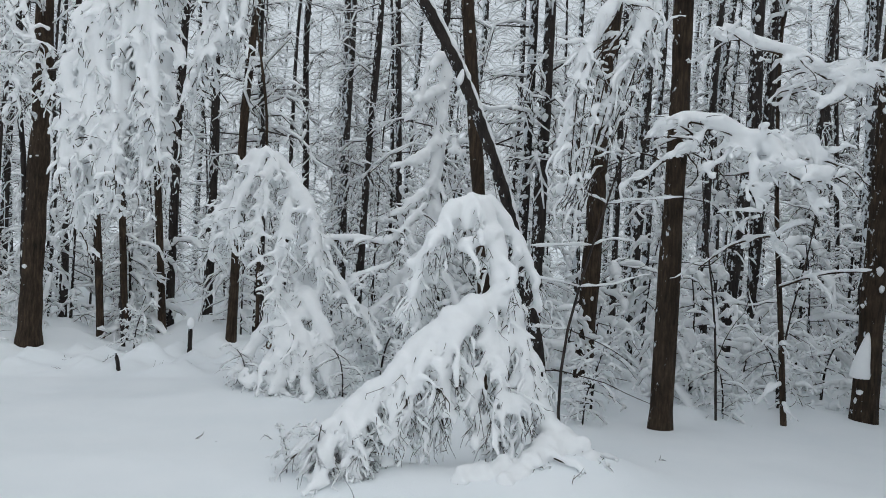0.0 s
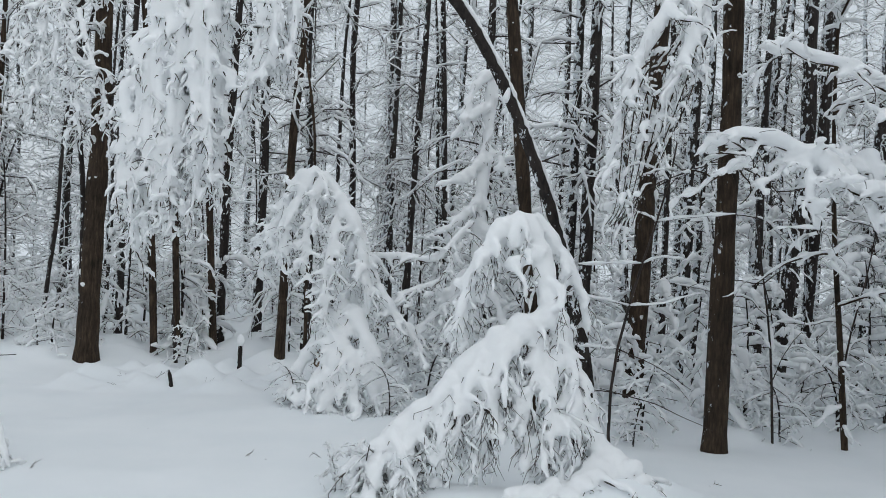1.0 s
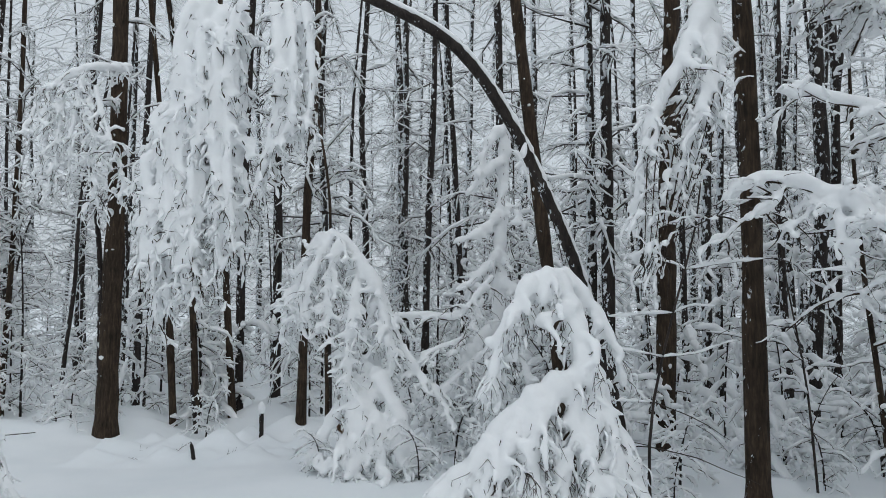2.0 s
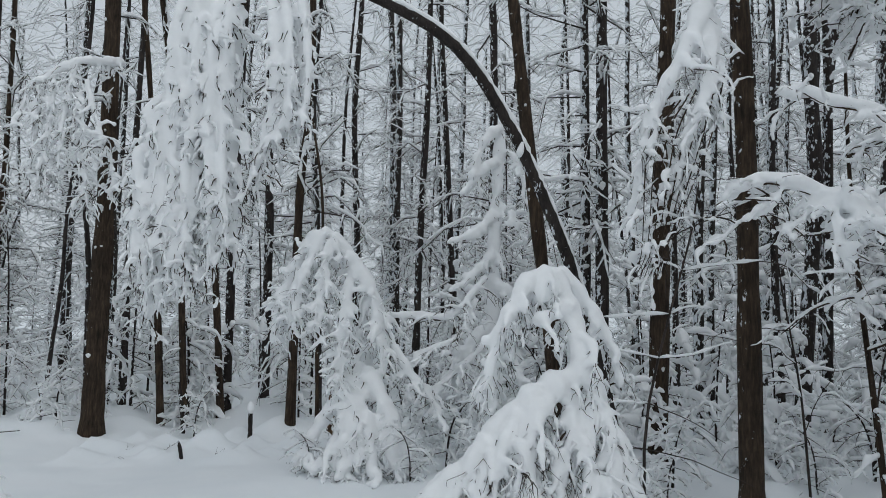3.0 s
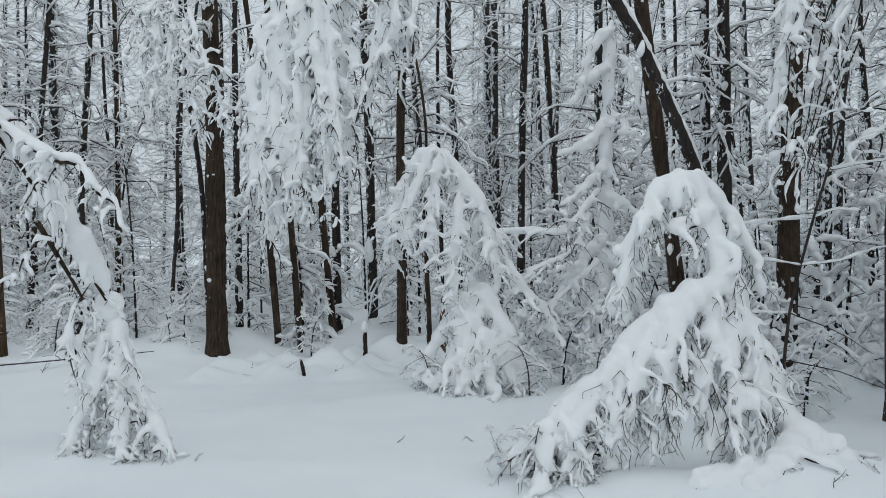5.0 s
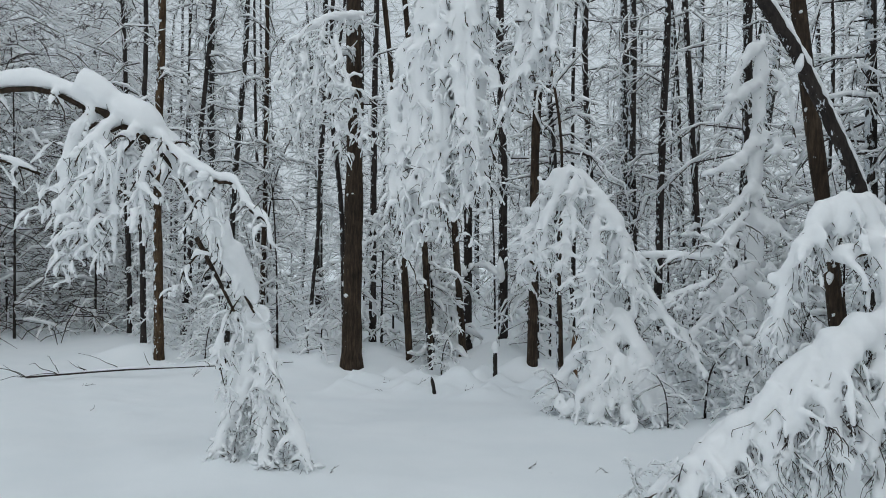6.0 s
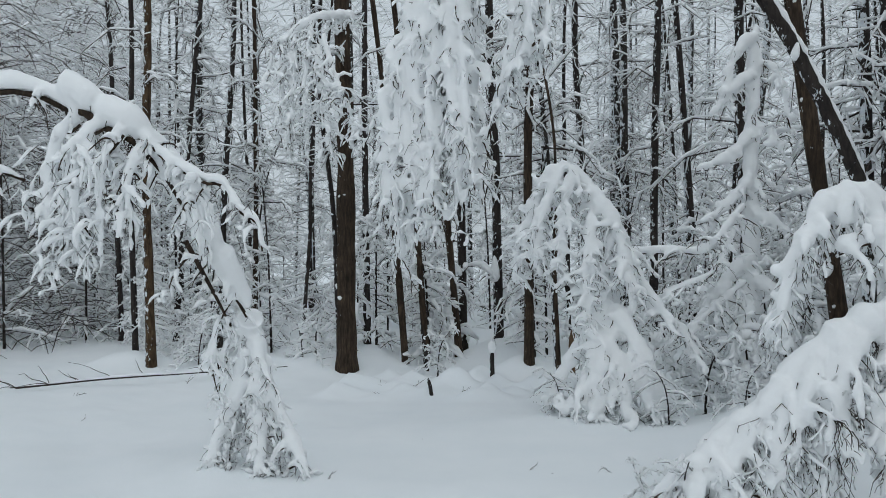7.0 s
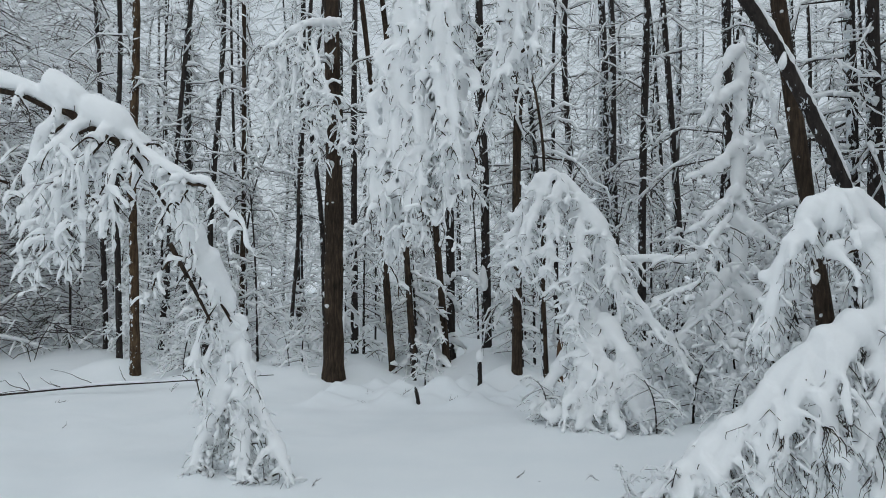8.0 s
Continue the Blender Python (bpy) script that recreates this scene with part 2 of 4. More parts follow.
def trunk_snow(path, r0, r1, count, rng, parent, side=(-0.8, -0.5)):
    """Clots of snow that stick to the bark."""
    n = len(path)
    for _ in range(count):
        i = rng.uniform(0.02, 0.98) * (n - 1)
        k = int(i)
        c = path[k] + (path[min(k + 1, n - 1)] - path[k]) * (i - k)
        r = r0 + (r1 - r0) * i / (n - 1)
        a = math.atan2(side[1], side[0]) + rng.gauss(0, 0.9)
        o = np.array([math.cos(a), math.sin(a), 0])
        w = rng.uniform(0.12, 0.42) * r * (1.9 if rng.random() < 0.15 else 1)
        h = w * rng.uniform(0.6, 1.3)
        q = c + o * r * 0.93
        clot = child("snow_clot", rng.choice(CLOTS), parent)
        clot.matrix_basis = Matrix.LocRotScale(Vector(q), Euler((0, 0, a)), Vector((w * 0.6, w, h)))


def spray(rng, big, small, start, way, length, droop, r, snow, twigs, bare=0.06, wood=0.0058):
    """One crooked branch with short twigs on both sides, all carrying snow."""
    b = grow(rng, start, way, length, 5, droop, 0.36)
    big.put(rng, b, r, snow, 1.0)
    for q in range(twigs):
        k = 0.6 + 3.3 * (q + rng.random()) / twigs
        j = int(k)
        s = b[j] + (b[j + 1] - b[j]) * (k - j)
        d = b[j + 1] - b[j]
        a = math.atan2(d[1], d[0]) + rng.choice((-1, 1)) * rng.uniform(0.45, 1.25)
        c = grow(rng, s, (math.cos(a), math.sin(a), rng.uniform(-0.7, 0.7)), length * rng.uniform(0.12, 0.42), small.n, 0.5, 0.45)
        small.put(rng, c, wood if rng.random() < max(100 * wood, bare) else 0, 0 if rng.random() < bare else snow * rng.uniform(0.35, 0.8), 0.95)


def spray_meshes(big, small, sides):
    wood = joined("branch_work", [tubes(np.array(big.twig)[:, ::2], np.array(big.twig_r)[:, ::2], 3), tubes(np.array(small.twig)[:, ::2], np.array(small.twig_r)[:, ::2], 3)], TWIG)
    snow = joined("branch_snow", [tubes(big.snow, big.snow_r, sides, 0.85), tubes(small.snow, small.snow_r, 3 if small.n < 5 else 4, 0.85)], BRANCH_SNOW)
    return wood, snow


def crown_meshes(seed, low, high, count, reach, twigs, sides=4):
    """Branches with their snow round an upright axis, to be shared by tall trees."""
    rng = random.Random(seed)
    big, small = Twigs(5), Twigs(3)
    for i in range(count):
        z = low + (high - low) * ((i + rng.random()) / count) ** 1.7
        a = rng.uniform(0, 2 * math.pi)
        L = reach * rng.uniform(0.4, 1.1)
        spray(rng, big, small, (0, 0, z), (math.cos(a), math.sin(a), rng.uniform(0.0, 1.1)), L, 0.55, 0.013, rng.uniform(0.02, 0.03), twigs, 0.12)
    return spray_meshes(big, small, sides)


def sapling_meshes(seed, height, count, reach, twigs, droop, snow, bare=0.06, sides=4, crook=3, wood=0.0058):
    """A young tree or bush with sagging, snow-covered branches."""
    rng = random.Random(seed)
    big, small = Twigs(5), Twigs(crook)
    lean = rng.uniform(-0.3, 0.3), rng.uniform(-0.3, 0.3)
    stem = smooth_path([(0, 0, -0.1), (lean[0] * 0.2, lean[1] * 0.2, height * 0.4), (lean[0] * 0.8, lean[1] * 0.8, height * 0.75), (lean[0] * 2, lean[1] * 2, height)], 12)
    for i in range(count):
        f = (0.05 + 0.95 * (i + rng.random()) / count) * 10.9
        k = int(f)
        s = stem[k] + (stem[k + 1] - stem[k]) * (f - k)
        a = rng.uniform(0, 2 * math.pi)
        L = reach * rng.uniform(0.4, 1.15) * (1.1 - 0.5 * f / 11)
        spray(rng, big, small, s, (math.cos(a), math.sin(a), rng.uniform(-0.1, 1.0)), L, droop, wood * 1.4, snow * rng.uniform(0.7, 1.1), twigs, bare, wood)
    stem_me = tube_mesh("stem", [stem], [np.linspace(min(0.03, wood * 4.3), min(0.009, wood * 1.5), 12)], 6, BARK_DARK)
    return (stem_me, *spray_meshes(big, small, sides))


def bent_tree(name, label, limbs, seed, hang, voxel, reach=0.6, bare=0.25, sub=1, fat=1.0, load=(0.02, 0.036), rise=(-0.4, 0.3), second=7, spread=0.4, slim=0.62, marks=14, fringe=0.5, lift=1.0, dense=1.0, thin=(0.009, 0.021), cut=10, fleck=(0.0016, 0.003), rounds=5, squash=0.9):
    """A young tree weighed down by snow. limbs: control points, stem radius, snow radius at both ends, twigs for each metre, their length.
    second: drooping side limbs for each metre, spread: their length, slim: their share of the limb's load, marks: bare twig ends for each metre, fringe: share of thin hanging twigs."""
    rng = random.Random(seed)
    tree = thing(name, label, "tree")
    t = Twigs(10)
    fine = Twigs(6)
    bulk, side_paths, side_radii, count = [], [], [], 0
    todo = [(smooth_path(pts, 30), r, s0, s1, per, length, True) for pts, r, s0, s1, per, length in limbs]
    for path, r, s0, s1, per, length, main in list(todo):
        total = np.linalg.norm(np.diff(path, axis=0), axis=1).sum()
        for _ in range(int(total * second + rng.random()) if s0 > 0.03 else 0):
            k = rng.randint(2, 28)
            a = rng.uniform(0, 2 * math.pi)
            q = grow(rng, path[k], (reach * 1.4 * math.cos(a), reach * 1.4 * math.sin(a), rng.uniform(-0.2, 0.4)), spread * rng.uniform(0.4, 1.3), 10, hang * 0.9, 0.2)
            q[:, 2] = np.maximum(q[:, 2], ground_z(q[:, 0], q[:, 1]) + 0.03)
            at = s0 + (s1 - s0) * k / 29
            todo.append((smooth_path(q, 14), 0.007, at * slim * rng.uniform(0.75, 1.2), at * slim * rng.uniform(0.25, 0.5), per * 0.6, length * 0.75, False))
    for path, r, s0, s1, per, length, main in todo:
        n = len(path)
        steps = np.linalg.norm(np.diff(path, axis=0), axis=1)
        total = steps.sum()
        limb = child("limb" if main else "side_limb", tube_mesh("limb", [path], [np.linspace(r, r * 0.4, n)], 7 if main else 4, BARK_BROWN), tree)
        size = np.linspace(s0, s1, n) * fat
        if s0 > 0.008:
            flat = snow_on(rng, path, 1.0, 0.0, 0.05)[1]
            c = path.copy()
            c[:, 2] += (0.35 + 0.4 * np.clip(flat - 0.5, 0, 0.5) / 0.5) * size * lift
            ph = rng.uniform(0, 6.28)
            along_s = np.linspace(0, total, n)
            wave = 1 + 0.16 * np.sin(along_s * 17 + ph) + 0.14 * np.sin(along_s * 39 + 2 * ph) + np.array([rng.uniform(-0.07, 0.07) for _ in range(n)])
            size = size * np.clip(flat, 0.72, 1.1) * wave
            end = np.ones(n)
            end[0], end[-2], end[-1] = 0.7, 0.8, 0.45 if main else 0.25
            if main:
                bulk.append(tubes([c], [size * end], 10, squash))
            else:
                side_paths.append(c)
                side_radii.append(size * end)
        way0 = path[-1] - path[0]
        along = 0.18 * way0 / (np.linalg.norm(way0) + 1e-6)
        for i in range(int(total * per * dense * rng.uniform(0.8, 1.2) + rng.random())):
            f = rng.uniform(0.5, n - 1.1)
            k = int(f)
            s = path[k] + (path[k + 1] - path[k]) * (f - k)
            a = rng.uniform(0, 2 * math.pi)
            L = length * rng.uniform(0.3, 1.05)
            d = (reach * math.cos(a) + along[0], reach * math.sin(a) + along[1], rng.uniform(*rise))
            b = grow(rng, s, d, L, 10, hang * 0.85, 0.26)
            b[:, 2] = np.maximum(b[:, 2], ground_z(b[:, 0], b[:, 1]) + 0.02)
            count += 1
            if count > 280:
                fine.put(rng, b, 0.003, 0)
            else:
                child("twig", tube_mesh("twig", [b[::3]], [np.linspace(0.003, 0.0014, 4)], 3, TWIG), limb)
            if rng.random() < fringe:
                fine.put(rng, b, 0, rng.uniform(*thin) * fat, 0.2, 0.45)
            elif rng.random() >= bare:
                t.put(rng, b[:cut], 0, rng.uniform(*load) * fat, 0.3, 0.3)
            for _ in range(sub):
                j = rng.randint(1, 8)
                a2 = rng.uniform(0, 2 * math.pi)
                c2 = grow(rng, b[j], (0.7 * math.cos(a2), 0.7 * math.sin(a2), rng.uniform(rise[0] - 0.5, rise[1] + 0.1)), L * rng.uniform(0.25, 0.6), 6, hang * 0.7, 0.35)
                c2[:, 2] = np.maximum(c2[:, 2], ground_z(c2[:, 0], c2[:, 1]) + 0.01)
                fine.put(rng, c2, 0.0024, 0 if rng.random() < bare * 1.4 else rng.uniform(thin[0], thin[1] * 0.85) * fat, 0.3, 0.5)
        # twig ends that show on the face of the snow
        for i in range(int(total * marks * rng.uniform(0.7, 1.3))):
            k = rng.randint(1, n - 2)
            a = rng.uniform(0, 2 * math.pi)
            out = np.array([math.cos(a), math.sin(a), rng.uniform(-0.8, 0.2)])
            s = path[k] + out * size[k] * rng.uniform(0.85, 1.1) + np.array([0, 0, 0.5 * size[k]])
            c2 = grow(rng, s, out * 0.35 + np.array([0, 0, rng.uniform(-1, 0.1)]), rng.uniform(0.04, 0.15), 6, hang * 0.7, 0.45)
            fine.put(rng, c2, rng.uniform(*fleck), 0)
    child("fine_twig_work", fine.twig_mesh("fine_twig_work", 3, 2), tree, kind="stuff")
    if side_paths:
        bulk.append(tubes(side_paths, side_radii, 8, 0.9))
    if t.snow:
        bulk.append(tubes(t.snow, t.snow_r, 6, 0.9))
    cover = child("snow_cover", joined("snow_cover", bulk, BRANCH_SNOW), tree, "thick soft snow lying along the limbs")
    merge_snow(cover, voxel, rounds)
    child("fine_snow", fine.snow_mesh("fine_snow", 5), tree, kind="stuff")
    return tree


# ---- the place: ground ----
for spec in ((-5.36, 9.92, 0.4, 0.03), (-3.0, 9.0, 0.6, 0.03),
             (-1.45, 7.6, 0.7, 0.03), (0.45, 4.62, 0.55, 0.17), (1.0, 4.8, 0.45, 0.2), (-0.72, 4.85, 0.35, 0.08), (-0.2, 4.75, 0.35, 0.12), (-3.75, 5.0, 0.4, 0.08),
             (3.9, 7.3, 0.6, 0.08), (2.6, 8.6, 0.8, 0.08), (-9.2, 9.9, 0.55, 0.26), (-7.2, 9.7, 0.7, 0.15),
             (0.2, 7.4, 0.9, 0.18), (5.2, 9.0, 1.1, 0.25), (-6.4, 9.6, 0.5, 0.12)):
    MOUNDS.append(spec)
rng = random.Random(2)
for _ in range(46):
    MOUNDS.append((rng.uniform(-4.9, -1.9), rng.uniform(8.3, 9.9), rng.uniform(0.11, 0.2), rng.uniform(0.05, 0.15)))
for _ in range(26):
    MOUNDS.append((rng.uniform(-0.5, 4.0), rng.uniform(6.9, 9.0), rng.uniform(0.14, 0.35), rng.uniform(0.05, 0.15)))

for _ in range(110):
    bearing, dist = rng.uniform(-46, 34), rng.uniform(10.6, 16)
    mx, my = dist * math.sin(radians(bearing)), dist * math.cos(radians(bearing))
    if mx > -7 and my > 9.9:
        MOUNDS.append((mx, my, rng.uniform(0.22, 0.5), rng.uniform(0.08, 0.26)))

gx = stretched(-10.0, 5.0, 0.075, 600)
gy = stretched(3.0, 11.0, 0.075, 600)
X, Y = np.meshgrid(gx, gy)
Z = ground_z(X, Y)
rough = np.array([[noise.noise((x * 1.7, y * 1.7, 0.3)) * 0.022 + noise.noise((x * 5.1, y * 5.1, 3.3)) * 0.006 if abs(x) < 16 and -3 < y < 20 else 0.0 for x in gx] for y in gy])
Z = Z + rough
nx, ny = len(gx), len(gy)
idx = np.arange(nx * ny).reshape(ny, nx)
quads = np.stack([idx[:-1, :-1], idx[:-1, 1:], idx[1:, 1:], idx[1:, :-1]], -1).reshape(-1)
ground = new("ground", mesh_from("ground", np.stack([X, Y, Z], -1).reshape(-1, 3), quads, np.arange((nx - 1) * (ny - 1)) * 4, GROUND_SNOW))
tagged(ground, "deep untouched soft white snow with low mounds", "snow", kind="structure")


# ---- the place: tall trunks ----
LIGHT_CROWNS = [crown_meshes(150 + i, 2.8, 11.5, 26, 1.25, 10, 3) for i in range(3)]
CROWNS = [crown_meshes(100 + i, 2.6 + 0.5 * (i % 2), 7.6, 21, 1.0 + 0.12 * (i % 3), 12) for i in range(5)]
trunk_count = 0


def tall_tree(x, y, dx, dy, r, mat, label, height=12.5, clots=14, crown=True, sway=0.08):
    """An upright forest tree: trunk, branches high up and the snow on them."""
    global trunk_count
    trunk_count += 1
    rng = random.Random(trunk_count)
    tree = thing("forest_tree", label, "tree", "tall forest trees")
    z = float(ground_z(x, y))
    tree.location = (x, y, z)
    pts = [(0, 0, -0.15)]
    for f in (0.12, 0.25, 0.45, 0.7, 1.0):
        h = f * height
        pts.append((dx * h + rng.gauss(0, sway) * f * 1.6, dy * h + rng.gauss(0, sway) * f * 1.6, h))
    pts[1] = (dx * 0.12 * height, dy * 0.12 * height, 0.12 * height)
    pts[2] = (dx * 0.25 * height, dy * 0.25 * height, 0.25 * height)
    path = smooth_path(pts, 40)
    tree_trunk(path, r, r * 0.45, mat, tree, rng)
    if clots:
        trunk_snow(path[:26], r, r * 0.7, clots, rng, tree)
    if crown:
        b, s = LIGHT_CROWNS[trunk_count % 3] if math.hypot(x, y) > 19 else CROWNS[trunk_count % len(CROWNS)]
        turn = pose(dx * 5.5, dy * 5.5, 0, 0, 0, rng.uniform(0, 360))
        for name, me in (("crown", b), ("crown_snow", s)):
            child(name, me, tree, kind="stuff").matrix_basis = turn
    return tree


BROWN, DARK, SPECK = "tall brown trunk with snow clinging to its bark", "slender dark trunk rising from deep snow", "dark trunk speckled with wind-blown snow"
tall_tree(-5.36, 9.92, 0.007, 0.004, 0.145, BARK_BROWN, "thick brown trunk at the edge of the clearing", clots=26)
tall_tree(-4.85, 10.88, -0.066, -0.029, 0.056, BARK_BROWN, DARK, 9, 8, False)
tall_tree(-4.25, 11.66, -0.074, -0.026, 0.059, BARK_BROWN, DARK, 10, 8, False)
tall_tree(-4.37, 12.23, -0.002, -0.001, 0.076, BARK_DARK, SPECK, clots=20)
tall_tree(-3.79, 12.35, -0.006, -0.002, 0.085, BARK_DARK, "dark trunk with a cap of snow lodged on its side", clots=24)
tall_tree(-2.84, 10.39, 0.011, 0.003, 0.066, BARK_BROWN, BROWN)
tall_tree(-2.49, 10.60, -0.03, -0.010, 0.049, BARK_SPECKLED, SPECK, 10, 18)
tall_tree(-2.27, 9.52, -0.028, -0.006, 0.028, BARK_BROWN, "thin bare brown stem beside a bent birch", 4.2, 4, False)
tall_tree(-1.84, 14.19, -0.019, -0.002, 0.084, BARK_SPECKLED, SPECK, clots=34)
tall_tree(-1.33, 12.25, 0.022, 0.002, 0.068, BARK_DARK, DARK, clots=18)
tall_tree(-2.64, 14.42, -0.013, -0.002, 0.076, BARK_DARK, DARK, clots=18)
tall_tree(-0.03, 10.8, -0.025, 0.0, 0.072, BARK_DARK, DARK, clots=16)
tall_tree(0.54, 7.3, -0.118, 0.0, 0.073, BARK_BROWN, "brown trunk leaning across the snowy thicket", 10, 14, False)
tall_tree(0.9, 8.6, 0.0, 0.0, 0.064, BARK_SPECKLED, SPECK, clots=40)
tall_tree(1.06, 8.45, 0.0, 0.0, 0.077, BARK_DARK, BROWN, clots=26)
tall_tree(3.69, 14.19, 0.034, -0.010, 0.072, BARK_DARK, DARK)
tall_tree(1.63, 8.43, 0.025, -0.006, 0.108, BARK_BROWN, BROWN, clots=22, crown=False)
tall_tree(1.96, 6.6, 0.0, 0.0, 0.098, BARK_BROWN, "brown trunk with a bare foot in a snow hollow", clots=9, crown=False)
tall_tree(3.75, 9.92, 0.075, -0.021, 0.104, BARK_DARK, "dark trunk leaning over snowy brushwood", clots=20, crown=False)
tall_tree(5.83, 13.96, 0.046, -0.020, 0.10, BARK_DARK, DARK)
tall_tree(4.05, 7.15, 0.02, -0.006, 0.118, BARK_BROWN, "dark trunk with snow drifted against it", clots=20, crown=False)
tall_tree(9.30, 16.76, 0.06, -0.039, 0.12, BARK_DARK, DARK)
tall_tree(6.66, 13.47, 0.030, -0.016, 0.08, BARK_DARK, DARK)
tall_tree(3.09, 13.17, -0.010, 0.003, 0.061, BARK_DARK, DARK)
tall_tree(5.01, 14.52, 0.043, -0.016, 0.081, BARK_SPECKLED, SPECK)
tall_tree(-8.53, 9.64, -0.011, -0.009, 0.073, BARK_TAN, "tan trunk with peeling orange-brown bark", clots=22)
tall_tree(-9.57, 10.46, -0.013, -0.012, 0.051, BARK_DARK, DARK)
tall_tree(-8.86, 11.73, 0.038, 0.029, 0.064, BARK_SPECKLED, SPECK)
tall_tree(-8.04, 11.64, 0.018, 0.012, 0.051, BARK_BROWN, DARK)
tall_tree(-11.61, 12.33, -0.023, -0.022, 0.055, BARK_DARK, DARK)
tall_tree(-10.51, 12.57, 0.058, 0.048, 0.060, BARK_DARK, DARK)
tall_tree(-7.07, 11.61, 0.071, 0.042, 0.036, BARK_DARK, DARK, 8, 6, False)
tall_tree(-5.67, 10.33, -0.032, -0.017, 0.042, BARK_DARK, DARK, 9, 8, False)

# farther trunks, most with distance haze put into the bark colour
rng = random.Random(77)
spots = []
while len(spots) < 62:
    bearing, dist = rng.uniform(-58, 44), rng.uniform(15.5, 40)
    x, y = dist * math.sin(radians(bearing)), dist * math.cos(radians(bearing))
    if x < -5 and abs((x + 5) * 0.62 + (y - 6.2) * 0.78) < 1.8 or x < -11.5 and y < 11.5:
        continue
    if all((x - a) ** 2 + (y - b) ** 2 > 1.4 ** 2 for a, b in spots):
        spots.append((x, y))
for x, y in spots:
    d = math.hypot(x, y)
    tall_tree(x, y, rng.gauss(0, 0.03), rng.gauss(0, 0.03), rng.uniform(0.05, 0.115), rng.choice((BARK_HAZED, BARK_HAZED, BARK_SPECKLED)), SPECK, 13.5, 0, d < 34)

rng = random.Random(78)
for x, y in ((2.7, 10.6), (3.1, 11.4), (4.4, 11.9), (5.2, 11.0), (6.3, 11.6), (7.3, 12.4), (-0.7, 12.9), (-1.0, 15.4), (-3.2, 15.6), (4.9, 13.0), (7.9, 14.2), (5.6, 9.9), (-6.6, 13.2), (-7.6, 14.6), (-9.4, 13.6), (2.9, 15.6), (1.4, 14.6), (-0.2, 15.8), (6.2, 15.4), (3.3, 9.3), (4.3, 10.4), (4.9, 11.7), (2.3, 12.4), (5.3, 9.2), (4.0, 12.6)):
    tall_tree(x, y, rng.gauss(0, 0.04), rng.gauss(0, 0.03), rng.uniform(0.035, 0.075), rng.choice((BARK_DARK, BARK_DARK, BARK_SPECKLED)), DARK, rng.uniform(8, 12), 6, False)

# the trunk that leans across from one side
lean = thing("leaning_tree", "dark trunk fallen aslant with a ridge of snow on it", "tree")
lpath = smooth_path([(-1.6, 5.85, 4.25), (-0.96, 6.1, 4.03), (-0.6, 6.22, 3.85), (-0.33, 6.33, 3.6), (-0.08, 6.5, 3.25), (0.1, 6.62, 2.94), (0.39, 6.77, 2.33), (0.57, 6.9, 1.88), (0.79, 7.1, 1.2), (0.95, 7.25, 0.6), (1.06, 7.35, -0.15)], 40)[::-1]
child("trunk", tube_mesh("trunk", [lpath], [np.linspace(0.06, 0.047, 40)], 10, BARK_DARK), lean)
rng = random.Random(5)
ridge = smooth_path(lpath[6:] + np.array([0.03, -0.008, 0.026]), 110)
child("snow_ridge", tube_mesh("snow_ridge", [ridge], [np.array([0.03 * (1 + rng.uniform(-0.35, 0.35) * (1 if rng.random() < 0.6 else 0.2)) for _ in ridge])], 8, BRANCH_SNOW), lean, "ridge of packed snow along the trunk")
child("snow_clump", tube_mesh("snow_clump", [np.array([[0.06, 6.55, 2.9], [0.06, 6.54, 2.94], [0.07, 6.54, 2.98], [0.08, 6.55, 3.03]])], [np.array([0.012, 0.032, 0.026, 0.012])], 8, BRANCH_SNOW), lean)


